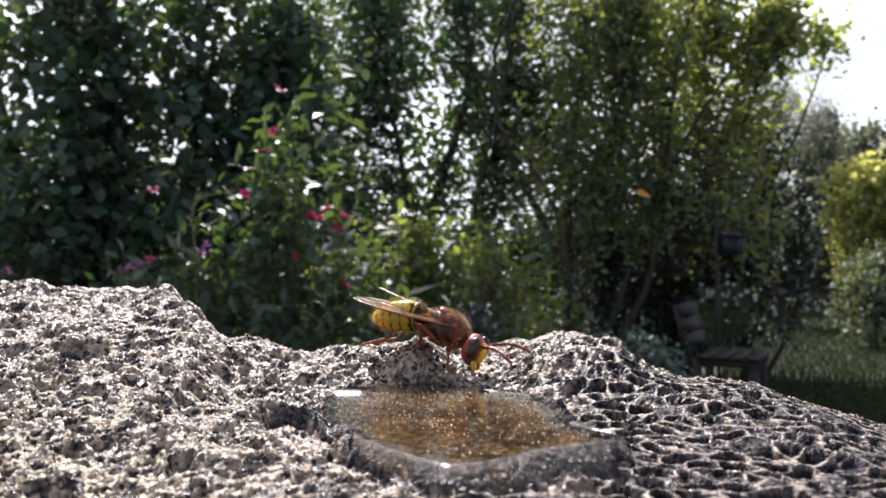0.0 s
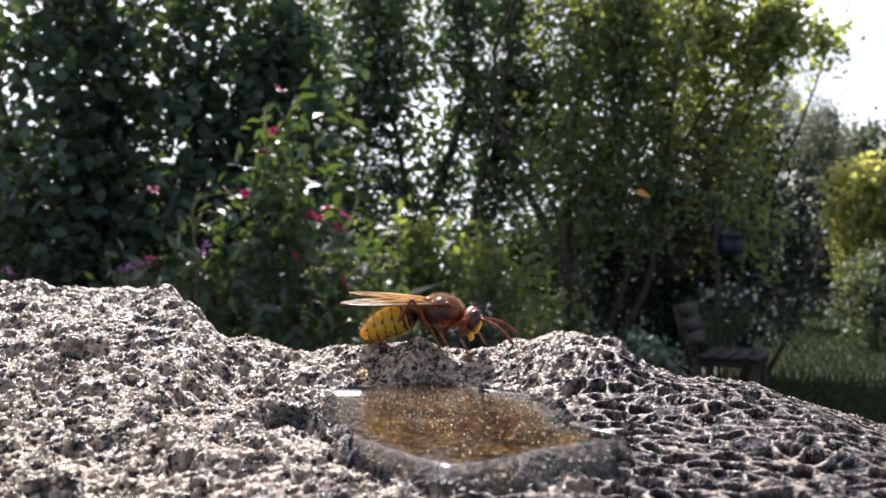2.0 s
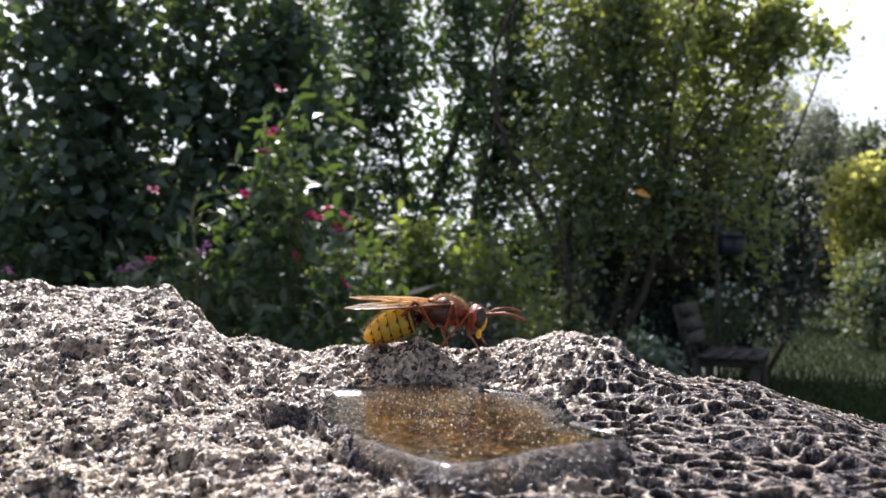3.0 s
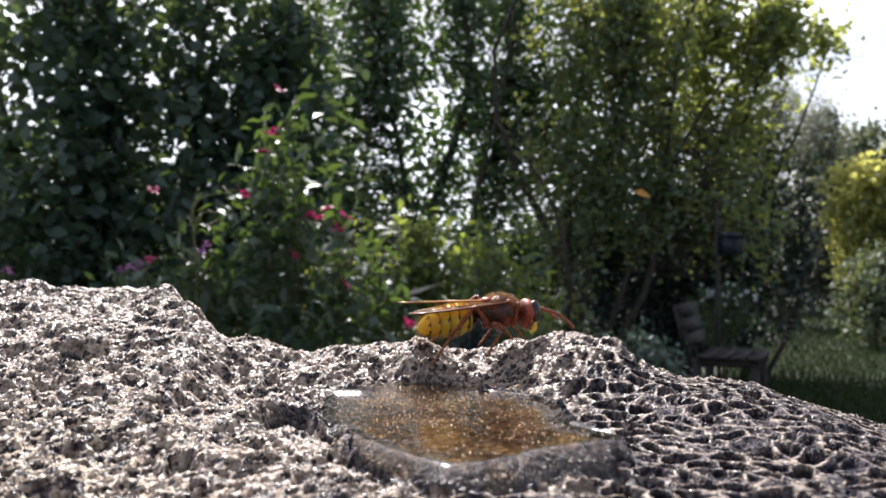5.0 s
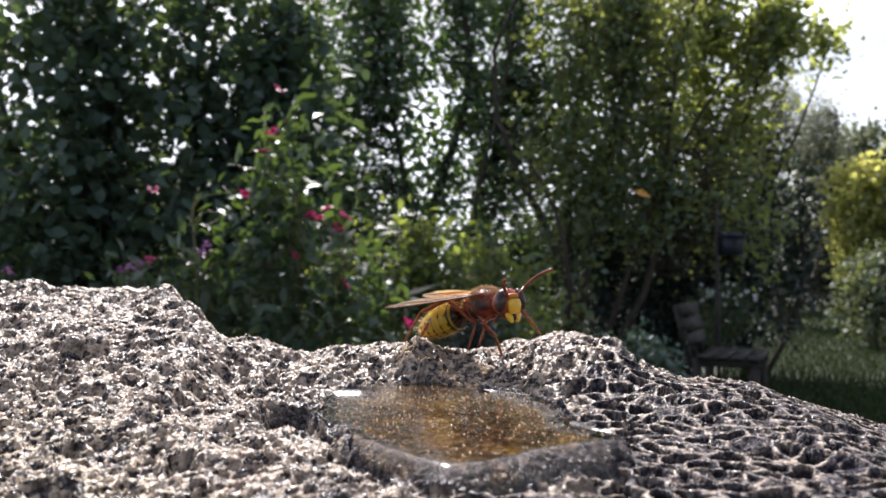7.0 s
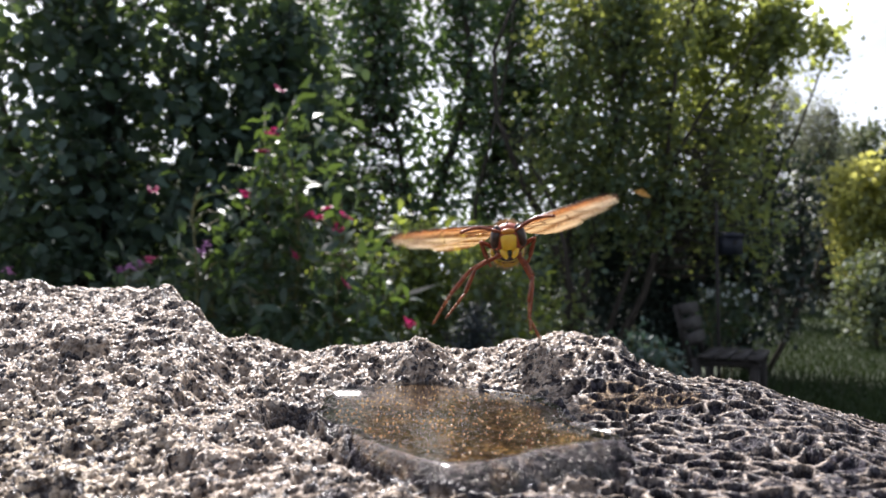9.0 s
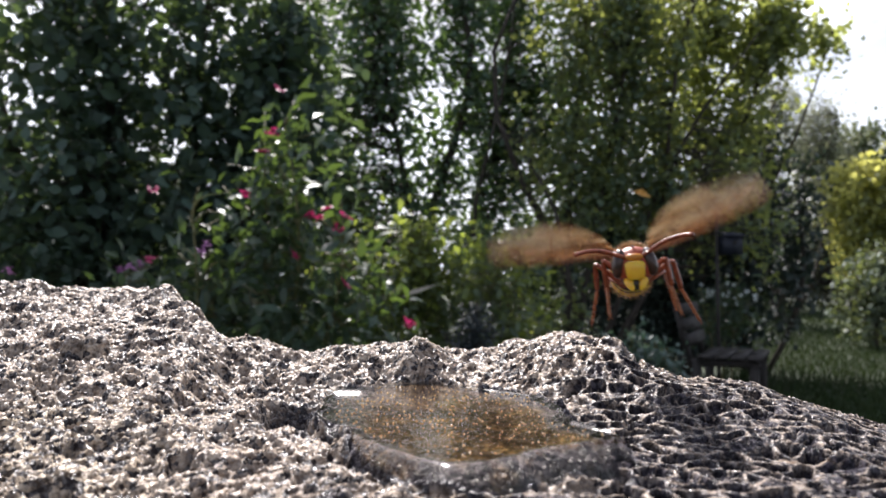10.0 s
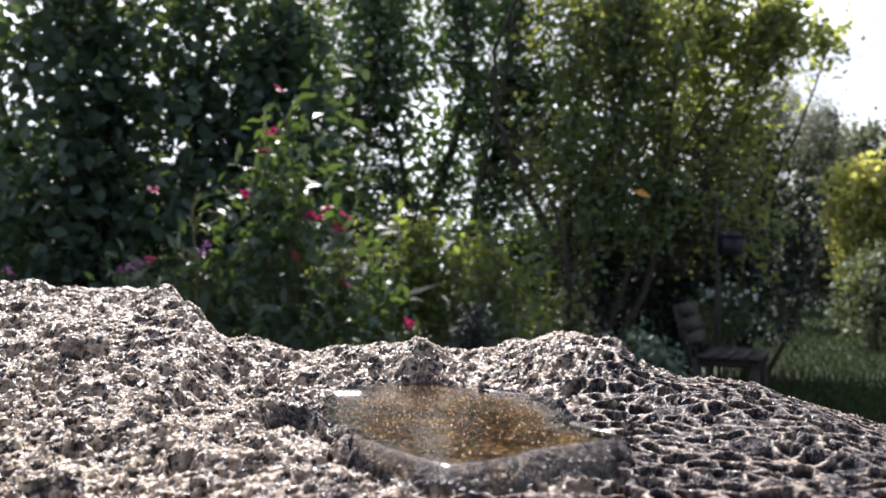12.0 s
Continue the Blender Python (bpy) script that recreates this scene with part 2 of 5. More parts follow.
# ---- mesh helpers ----
def part(name, data, mat, parent=None, label=""):
    """One mesh object, from a bmesh or a mesh, under a thing or a part."""
    if isinstance(data, bmesh.types.BMesh):
        me = bpy.data.meshes.new(name)
        data.to_mesh(me)
        data.free()
        for p in me.polygons:
            p.use_smooth = True
    else:
        me = data
    if mat and not me.materials:
        me.materials.append(mat)
    ob = new(name, me)
    if parent:
        ob.parent = parent
    if label:
        tagged(ob, label)
    return ob


def mesh_from(name, verts, faces, mat=None, smooth=True):
    me = bpy.data.meshes.new(name)
    me.from_pydata([tuple(v) for v in verts] if not isinstance(verts, np.ndarray) else verts.tolist(), [],
                   faces if not isinstance(faces, np.ndarray) else faces.tolist())
    if smooth:
        me.polygons.foreach_set("use_smooth", np.ones(len(me.polygons), dtype=bool))
    if mat:
        me.materials.append(mat)
    me.update()
    return me


def tube_data(points, radii, sides, verts, faces):
    """Appends a tapered tube along points, closed at both ends."""
    start = len(verts)
    pts = [Vector(p) for p in points]
    ref = Vector((0.31, 0.83, 0.47))
    for i, p in enumerate(pts):
        d = (pts[min(i + 1, len(pts) - 1)] - pts[max(i - 1, 0)])
        d = d.normalized() if d.length > 1e-9 else Vector((0, 0, 1))
        a = d.cross(ref).normalized()
        b = d.cross(a)
        for k in range(sides):
            w = 2 * math.pi * k / sides
            verts.append(tuple(p + float(radii[i]) * (math.cos(w) * a + math.sin(w) * b)))
    for i in range(len(pts) - 1):
        for k in range(sides):
            k2 = (k + 1) % sides
            faces.append((start + i * sides + k, start + i * sides + k2, start + (i + 1) * sides + k2, start + (i + 1) * sides + k))
    faces.append(tuple(start + k for k in range(sides))[::-1])
    faces.append(tuple(start + (len(pts) - 1) * sides + k for k in range(sides)))


def tube(name, points, radii, sides, mat, parent=None, label=""):
    v, f = [], []
    tube_data(points, radii, sides, v, f)
    return part(name, mesh_from(name, v, f, mat), mat, parent, label)


def smooth01(x):
    x = np.clip(x, 0.0, 1.0)
    return x * x * (3 - 2 * x)


def hash2(ix, iy, seed):
    """Repeatable random number from two whole numbers."""
    h = np.sin(ix * 127.1 + iy * 311.7 + seed * 74.7) * 43758.5453
    return h - np.floor(h)


def value_noise(x, y, seed):
    ix, iy = np.floor(x), np.floor(y)
    fx, fy = smooth01(x - ix), smooth01(y - iy)
    a, b = hash2(ix, iy, seed), hash2(ix + 1, iy, seed)
    c, d = hash2(ix, iy + 1, seed), hash2(ix + 1, iy + 1, seed)
    return (a * (1 - fx) + b * fx) * (1 - fy) + (c * (1 - fx) + d * fx) * fy - 0.5


# ---- the stone: heights in millimetres below the lens, x to the right, y forward ----
WATER_Z = -17.6


def hollow(x, y):
    """1 in the middle of the water, 0 at its rim, negative outside."""
    at = [60, 64, 67, 70, 74, 78, 81, 84, 90, 97, 103, 108, 113, 118]
    xl = np.interp(y, at, [0.0, -2.6, -4.6, -6.4, -8.2, -9.0, -10.6, -13.6, -15.8, -16.2, -15.8, -13.8, -10.6, -6.5])
    xr = np.interp(y, at, [6.5, 9.5, 12.0, 16.5, 19.8, 19.6, 16.8, 15.2, 14.8, 14.4, 13.0, 8.0, 3.0, -1.5])
    t = (y - 89.5) / np.where(y < 89.5, 25.4, 28.5)
    xc, w = (xl + xr) / 2, (xr - xl) / 2
    xc = xc + 0.35 * np.sin(y * 0.55) + 0.5 * value_noise(y * 0.4, y * 0.1, 44)
    return 1.0 - np.abs((x - xc) / w) ** 2.2 - np.abs(t) ** 7


def lip(x, y):
    """How far a place lies before the lip over which the water bulges towards the lens."""
    ways = [(-12.0, -8.4, -4.9, -1.3, 1.8, 5.2, 8.4, 13.1, 19.3, 24.0), (81.0, 77.0, 72.0, 67.6, 66.0, 67.5, 70.6, 74.4, 76.4, 77.0)]
    line = sum(np.interp(x + o, *ways) for o in (-2.4, -1.2, 0.0, 1.2, 2.4)) / 5.0
    return line + 0.9 * value_noise(x * 0.4, y * 0.1, 45) - y


def climb(x, y):
    """1 where a film of water climbs the rear bank."""
    return smooth01(1.5 * (1.25 - np.hypot((x + 14.0) / 3.0, (y - 104.2) / 2.6)))


def stone_height(x, y):
    """The stone's broad form."""
    # flank that climbs away from the lens on the left
    left = -20.0 + 19.0 * np.clip((y - 60.0) / 90.0, 0, 1.25) ** 1.45
    left = left - 0.035 * np.maximum(y - 150.0, 0) ** 2 - 1.4 * smooth01((x + 84.0) / 20.0) * smooth01((y - 115.0) / 20.0)
    # middle: nearly level, with a raised rear rim
    mid = -19.3 + 7.1 * (1 - 0.55 * smooth01((x - 20.0) / 24.0)) * np.exp(-(np.abs(y - 129.5) / np.where(y < 129.5, 12.5 + 4.5 * smooth01((x - 12.0) / 10.0), 17.0)) ** 2) - 0.35 * np.maximum(y - 132.0, 0) ** 1.15
    edge = -0.385 * y + 2.0 * np.sin(y * 0.11) + 1.5 * np.sin(x * 0.23)
    wl_ = smooth01((edge + 10.8 - x) / 11.0)
    near = smooth01((112.0 - y) / 34.0)
    wl_ = np.maximum(wl_, near * smooth01((-13.0 - x) / 16.0))
    z = left * wl_ + mid * (1 - wl_)
    # hump right of the hollow
    z = z + 3.9 * np.exp(-(((x - 22.0) / 11.5) ** 2 + ((y - 117.0) / 14.0) ** 2) ** 1.3)
    z = z + 3.2 * np.exp(-(((x - 38.0) / 17.0) ** 2 + ((y - 102.0) / 17.0) ** 2))
    # the right flank falls away
    z = z - 0.012 * np.maximum(x - 42.0, 0) ** 1.8 - 0.006 * np.maximum(x - 20, 0) * np.maximum(y - 112, 0)
    # small knob on the rear rim, and other lumps and dips along it
    for lx, ly, wx, wy, tall in ((-4.0, 122.5, 3.6, 5.5, 3.2), (-79.0, 153.0, 8.0, 10.0, -1.6), (-57.0, 148.0, 4.5, 9.0, 2.2), (-50.0, 140.0, 4.0, 6.0, 1.2),
                                 (-36.5, 129.0, 4.0, 7.0, 2.0), (-25.0, 130.0, 8.0, 9.0, -1.1), (4.5, 129.0, 4.0, 8.0, -0.6), (10.0, 130.0, 5.0, 8.0, -0.8),
                                 (29.5, 120.0, 2.8, 6.0, 1.7), (39.5, 117.0, 4.0, 7.0, -0.7), (48.0, 110.0, 4.0, 8.0, 0.7), (55.5, 111.0, 3.5, 8.0, -0.7),
                                 (-45.0, 134.0, 3.5, 5.0, 1.3), (-51.0, 130.0, 6.0, 3.2, -2.0), (-42.0, 126.0, 5.0, 2.6, -1.6)):
        z = z + tall * np.exp(-((x - lx) / wx) ** 2 - ((y - ly) / wy) ** 2)
    # the rear falls off behind the rim
    z = z - 0.02 * np.maximum(y - 150.0, 0) ** 2
    # hollow that holds the water: shallow on its left bank, with a smooth lip towards the lens
    p = hollow(x, y)
    inside = smooth01((p + 0.10) / 0.5)
    bed = -18.9 - 1.9 * smooth01((x + 12.5) / 7.0) * smooth01((112.0 - y) / 12.0) * smooth01((17.0 - x) / 6.0)
    z = z * (1 - inside) + bed * inside
    rim = np.exp(-((p + 0.14) / 0.15) ** 2) * smooth01((y - 74.0) / 10.0)
    z = np.where((p < 0.1), np.maximum(z, z * (1 - rim) + (WATER_Z + 0.9) * rim), z)
    d = lip(x, y)
    on = smooth01((d + 3.2) / 2.6) * smooth01((p + 0.17 + 0.35 * value_noise(x * 0.45, y * 0.45, 48)) / 0.16)
    drape = WATER_Z - 0.22 - 0.25 * (np.sqrt(np.maximum(d, 0) ** 2 + 0.5) - 0.707) - 0.10 * np.maximum(d, 0) ** 2 - 0.10 * np.maximum(-d, 0) ** 1.5
    drape = drape - 0.35 * value_noise(x * 0.45, y * 0.45, 46) - 0.12 - 0.25 * smooth01((x - 9.0) / 4.0) * np.maximum(value_noise(x * 0.9, y * 0.9, 47) * 2, -0.6)
    z = z * (1 - on) + drape * on
    k = climb(x, y)
    z = z * (1 - k) + (WATER_Z - 0.45 + 0.7 * smooth01((y - 102.3) / 2.8)) * k
    # deep cavity beside the hollow
    z = z - 11.0 * np.exp(-(((x + 20.6) / 3.6) ** 2 + ((y - 97.0) / 7.5) ** 2) ** 2)
    return z


def damp_flank(x, y):
    """1 on the damp, coarse flank right of the hollow, 0 elsewhere."""
    n = value_noise(x * 0.2, y * 0.2, 61) + 0.5 * value_noise(x * 0.6, y * 0.6, 62)
    flank = smooth01((x - 14.0 - 0.13 * np.maximum(y - 84.0, 0) - 0.75 * np.maximum(y - 104.0, 0) + 4 * n) / 4.0) * smooth01((119.5 - 0.09 * x - y + 6 * n) / 5.0)
    return np.maximum(flank, smooth01((67.0 - y + 6 * n) / 5.0) * smooth01((x + 15.0 + 8 * n) / 7.0))


def cells(x, y, cell, seed):
    """Foam of irregular cells: distance from the nearest wall, and a random number of the cell."""
    cx, cy = np.floor(x / cell), np.floor(y / cell)
    f1, f2, own = np.full_like(x, 9e9), np.full_like(x, 9e9), np.zeros_like(x)
    for i in (-1, 0, 1):
        for j in (-1, 0, 1):
            gx, gy = cx + i, cy + j
            px = (gx + 0.5 + 0.85 * (hash2(gx, gy, seed) - 0.5)) * cell
            py = (gy + 0.5 + 0.85 * (hash2(gx, gy, seed + 1) - 0.5)) * cell
            d = np.hypot(x - px, y - py)
            near = d < f1
            f2 = np.where(near, f1, np.minimum(f2, d))
            own = np.where(near, hash2(gx, gy, seed + 2), own)
            f1 = np.where(near, d, f1)
    return (f2 - f1) / cell, own, f1 / cell


def foam(x, y):
    """Depth of the open cells of the coarse flank, and how near a wall's crest is."""
    bx, by = x + 1.3 * value_noise(x * 0.35, y * 0.35, 81), y + 1.3 * value_noise(x * 0.35, y * 0.35, 82)
    g, own, _ = cells(bx, by, 3.5, 91)
    g2, own2, _ = cells(bx + 0.6, by, 1.8, 95)
    deep = (1.8 + 2.2 * own) * g * g / (g * g + 0.022)
    small = 2.6 * np.maximum(own2 - 0.25, 0) * g2 * g2 / (g2 * g2 + 0.03)
    return np.maximum(deep, small), np.exp(-(np.minimum(g, g2 + 0.05) / 0.10) ** 2)


def vesicles(x, y):
    """Depth of the small steep-sided gas holes of the dry stone."""
    depth = np.zeros_like(x)
    for cell, seed, keep, low, high in ((3.4, 11, 0.30, 1.2, 1.4), (2.0, 21, 0.45, 0.8, 1.0), (1.1, 31, 0.50, 0.5, 0.6)):
        g, own, _ = cells(x + 0.3 * cell, y, cell, seed)
        depth = np.maximum(depth, np.where(own < keep, (low + high * own / keep) * g * g / (g * g + 0.05), 0.0))
    return depth


def stone_surface(x, y):
    """Broad form, lumps and vesicles."""
    z = stone_height(x, y)
    wx = x + 0.9 * value_noise(x * 0.6, y * 0.6, 3) + 0.14 * value_noise(x * 1.9, y * 1.9, 4)
    wy = y + 0.9 * value_noise(x * 0.6, y * 0.6, 5) + 0.14 * value_noise(x * 1.9, y * 1.9, 6)
    lumps = 2.0 * value_noise(x * 0.16, y * 0.16, 7) + 0.8 * value_noise(x * 0.42, y * 0.42, 8) + 0.3 * value_noise(x * 1.1, y * 1.1, 9)
    web = damp_flank(x, y)
    dry_pits = vesicles(wx, wy)
    web_pits = foam(wx, wy)[0] - 1.3 - 1.3 * value_noise(x * 0.9, y * 0.9, 77) - 0.7 * value_noise(x * 2.1, y * 2.1, 78)
    # rough grains stand between the pits
    grains = np.zeros_like(x)
    for cell, tall, seed in ((0.75, 0.30, 88), (0.42, 0.26, 89)):
        _, own, f1 = cells(wx, wy, cell, seed)
        grains = grains + tall * (0.15 + 0.85 * own) * np.maximum(1 - f1 / 0.7, 0.0) ** 0.8
    _, own, f1 = cells(wx, wy, 0.55, 90)
    web_pits = web_pits - 0.35 * own * np.maximum(1 - f1 / 0.7, 0.0)
    pits = dry_pits * (1 - web) + web_pits * web
    grain = 0.14 * value_noise(x * 2.3, y * 2.3, 51) + 0.12 * value_noise(x * 4.6, y * 4.6, 52)
    grains = (grains - 0.3) * (1 - smooth01(dry_pits / 0.5)) * (1 - smooth01((hollow(x, y) + 0.4) / 0.35))
    # a few larger holes and two worn knobs on the dusty flank
    for hx, hy, r, deep in ((-62.7, 113.5, 1.6, 2.4), (-53.0, 113.3, 1.8, 2.4), (-55.5, 97.7, 1.5, 2.6), (-48.2, 96.4, 1.4, 2.4), (-37.4, 105.5, 1.7, 2.4), (-32.0, 109.0, 1.6, 2.2),
                            (-44.0, 84.0, 1.3, 2.2), (-66.0, 92.0, 1.6, 2.4)):
        d2 = ((wx - hx) ** 2 + (y - hy) ** 2 * 0.6) / (r * r)
        pits = np.maximum(pits, deep * np.sqrt(np.maximum(1 - d2, 0)))
    worn = np.zeros_like(x)
    for hx, hy, r in ((-59.5, 112.6, 1.7), (-56.3, 113.2, 2.1)):
        worn = np.maximum(worn, np.sqrt(np.maximum(1 - ((x - hx) ** 2 + (y - hy) ** 2) / (r * r), 0)))
    p = hollow(x, y)
    lipped = smooth01((lip(x, y) + 3.2) / 2.0) * smooth01((p + 0.16) / 0.12)
    calm = 1.0 - 0.88 * np.maximum(smooth01((p - 0.06) / 0.2), lipped * (1 - 0.35 * smooth01((x - 10.0) / 4.0)))
    calm = calm * (1 - smooth01(worn * 3)) * (1 - 0.9 * climb(x, y))
    # loose grains lie on the bed
    _, own, f1 = cells(wx, wy, 0.9, 97)
    gravel = 0.55 * own * np.maximum(1 - f1 / 0.6, 0.0) ** 0.7 + 0.5 * value_noise(x * 0.5, y * 0.5, 98)
    gravel = gravel * smooth01((p - 0.15) / 0.2) * (1 - lipped)
    return z - 0.1 + 2.2 * worn + gravel + (lumps * 0.9 * (1 - 0.4 * web) - pits + grains * (1 - 0.75 * web) + grain * (1 - 0.3 * web)) * calm


def lava_rock():
    ys = np.cumsum(np.linspace(0.125, 0.30, 590)) + 44.0
    fan = np.linspace(-0.73, 0.70, 1130)
    x, y = fan[None, :] * (ys[:, None] + 4.0), np.repeat(ys[:, None], len(fan), 1)
    z = stone_surface(x, y)
    nx, ny = len(fan), len(ys)
    top = np.stack([x, y, z], -1).reshape(-1, 3) * MM
    top[:, 2] += EYE_H
    idx = np.arange(nx * ny).reshape(ny, nx)
    quads = np.stack([idx[:-1, :-1], idx[:-1, 1:], idx[1:, 1:], idx[1:, :-1]], -1).reshape(-1, 4)
    # body below the top: rings that swell towards the ground
    loop = np.concatenate([idx[0, :], idx[1:, -1], idx[-1, -2::-1], idx[-2:0:-1, 0]])
    verts, faces = [top], [quads]
    last, count = loop, len(top)
    cx, cy = -0.014, 0.106
    base = top[loop]
    for k, (down, swell) in enumerate([(0.03, 1.02), (0.10, 1.25), (0.25, 1.75), (0.5, 2.25), (0.75, 2.5), (1.02, 2.45)]):
        ring = base.copy()
        ang = np.arctan2(ring[:, 1] - cy, ring[:, 0] - cx)
        wob = 1 + 0.05 * np.sin(3 * ang + k) + 0.04 * np.sin(7 * ang + 2 * k)
        round_ = np.stack([cx + 0.105 * np.cos(ang), cy + 0.09 * np.sin(ang)], -1)
        f = min(1.0, down * 3)
        flat = ring[:, :2] * (1 - f) + round_ * f
        ring[:, 0] = cx + (flat[:, 0] - cx) * swell * wob
        ring[:, 1] = cy + (flat[:, 1] - cy) * swell * wob
        ring[:, 2] = np.minimum(ring[:, 2] - down * 0.98, EYE_H - down) if k < 5 else -0.03
        now = np.arange(len(ring)) + count
        count += len(ring)
        verts.append(ring)
        faces.append(np.stack([last, now, np.roll(now, -1), np.roll(last, -1)], -1))
        last = now
    v, f = np.concatenate(verts), np.concatenate(faces)
    me = bpy.data.meshes.new("lava_rock")
    me.vertices.add(len(v))
    me.vertices.foreach_set("co", v.ravel())
    me.loops.add(len(f) * 4)
    me.loops.foreach_set("vertex_index", f.ravel().astype(np.int32))
    me.polygons.add(len(f))
    me.polygons.foreach_set("loop_start", np.arange(0, len(f) * 4, 4, dtype=np.int32))
    me.polygons.foreach_set("use_smooth", np.ones(len(f), dtype=bool))
    me.update(calc_edges=True)
    me.validate()
    # stains: damp plus painted shade (r), pale dust (g), silt under the water (b)
    xx, yy = v[:, 0] / MM, v[:, 1] / MM
    p = hollow(xx, yy)
    edge_n = value_noise(xx * 0.2, yy * 0.2, 61) + 0.5 * value_noise(xx * 0.6, yy * 0.6, 62)
    rear = smooth01((yy - 108.0) / 8.0)
    wet_shade = smooth01((p + 0.36 - 0.42 * rear + 0.30 * edge_n) / 0.25)
    vx = xx + 0.9 * value_noise(xx * 0.6, yy * 0.6, 3) + 0.14 * value_noise(xx * 1.9, yy * 1.9, 4)
    vy = yy + 0.9 * value_noise(xx * 0.6, yy * 0.6, 5) + 0.14 * value_noise(xx * 1.9, yy * 1.9, 6)
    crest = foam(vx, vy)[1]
    # shade of the gas holes, put into the colour by their depth
    hole_shade = smooth01((vesicles(vx, vy) - 0.35) / 0.5) * (1 - damp_flank(xx, yy))
    wet_shade = np.maximum(wet_shade, 0.3 * hole_shade)
    # damp flank, with shade painted into its cells and crests left pale
    wet_shade = np.maximum(wet_shade, damp_flank(xx, yy) * (1 - 0.8 * crest))
    # the deep cavity's shade, painted as a dark patch over it
    wet_shade = np.maximum(wet_shade, smooth01(1.6 - np.hypot((xx + 20.6) / 4.0, (yy - 98.0) / 8.5) + 0.3 * edge_n))
    dust = smooth01((-xx - 22.0 + 14 * edge_n) / 26.0) * smooth01((112.0 - yy + 20 * edge_n) / 40.0)
    silt = smooth01((p - 0.16 + 0.3 * edge_n) / 0.3) * smooth01((-lip(xx, yy) - 1.5 + 3 * edge_n) / 3.0) * (0.35 + 0.65 * smooth01((xx + 12.5 + 4 * edge_n) / 4.0))
    silt = np.maximum(silt, 0.6 * smooth01((lip(xx, yy) + 2.0) / 2.0) * smooth01((p + 0.1) / 0.1) * smooth01(0.5 + 2.2 * edge_n - (xx - 2.0) / 14.0))
    # the coarse flank is glassy on its crests and dull in its cells
    gloss = 1 - damp_flank(xx, yy) * (1 - crest) * 0.85
    gloss = gloss * (1 - 0.5 * smooth01((lip(xx, yy) + 2.0) / 2.0) * smooth01((p + 0.2) / 0.12))
    col = np.stack([wet_shade, dust, silt, gloss], -1)
    layer = me.color_attributes.new("stain_shade", "FLOAT_COLOR", "POINT")
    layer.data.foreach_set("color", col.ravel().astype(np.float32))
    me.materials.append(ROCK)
    rock = new("lava_rock", me)
    return tagged(rock, "grey-brown porous lava stone with a water-filled hollow", "rock")


def puddle():
    step = 0.25
    xs, ys = np.arange(-24.0, 26.0, step), np.arange(58.0, 119.0, step)
    x, y = np.meshgrid(xs, ys)
    p = hollow(x, y) + 0.05 * value_noise(x * 0.35, y * 0.35, 71)
    # the surface climbs a little at its banks and bulges over the lip towards the lens
    d = np.maximum(lip(x, y), 0.0)
    z = WATER_Z + 0.05 * value_noise(x * 0.25, y * 0.25, 72) + 0.02 * value_noise(x * 1.1, y * 0.8, 73)
    z = z + 0.55 * smooth01((0.16 - p) / 0.30) ** 2 * smooth01(-lip(x, y) / 4.0)
    z = z - 0.25 * (np.sqrt(d * d + 0.5) - 0.707) - 0.10 * d * d
    k = climb(x, y)
    z = z * (1 - k) + (WATER_Z + 0.7 * smooth01((y - 102.3) / 2.8)) * k
    keep = (p > -0.09) | (k > 0.5)
    idx = np.arange(x.size).reshape(x.shape)
    ok = keep[:-1, :-1] & keep[:-1, 1:] & keep[1:, 1:] & keep[1:, :-1]
    quads = np.stack([idx[:-1, :-1], idx[:-1, 1:], idx[1:, 1:], idx[1:, :-1]], -1)[ok]
    used = np.unique(quads)
    remap = -np.ones(x.size, dtype=int)
    remap[used] = np.arange(len(used))
    v = np.stack([x, y, z], -1).reshape(-1, 3)[used] * MM
    v[:, 2] += EYE_H
    ob = part("water", mesh_from("water", v, remap[quads], WATER), WATER)
    ob.visible_shadow = False
    return tagged(ob, "shallow clear rainwater over amber silt in the stone's hollow", "water", kind="structure")


def water_glints():
    """Tiny glossy grains added on the water to give it sun glints."""
    rng = np.random.default_rng(12)
    bm = bmesh.new()
    bmesh.ops.create_icosphere(bm, subdivisions=1, radius=1.0)
    unit = np.array([v.co[:] for v in bm.verts])
    tris = np.array([[v.index for v in f.verts] for f in bm.faces])
    bm.free()
    x, y = rng.uniform(-15, 18, 1500), rng.uniform(68, 112, 1500)
    ok = (hollow(x, y) + 0.25 * value_noise(x * 0.3, y * 0.3, 15) > 0.12) & (lip(x, y) < -1.0)
    x, y = x[ok][:430], y[ok][:430]
    r = rng.uniform(0.07, 0.19, len(x))
    c = np.stack([x, y, np.full(len(x), WATER_Z)], -1)
    v = ((c + np.array([0, 0, 0.2]) * r[:, None])[:, None, :] + unit[None] * r[:, None, None]).reshape(-1, 3) * MM
    v[:, 2] += EYE_H
    f = (np.arange(len(x))[:, None, None] * len(unit) + tris[None]).reshape(-1, 3)
    ob = part("glint_grains", mesh_from("glint_grains", v, f, GLINT_GRAIN), GLINT_GRAIN)
    return tagged(ob, "tiny golden grains added for sun glints on the water", "sand", kind="stuff")


lava_rock()
puddle()
water_glints()


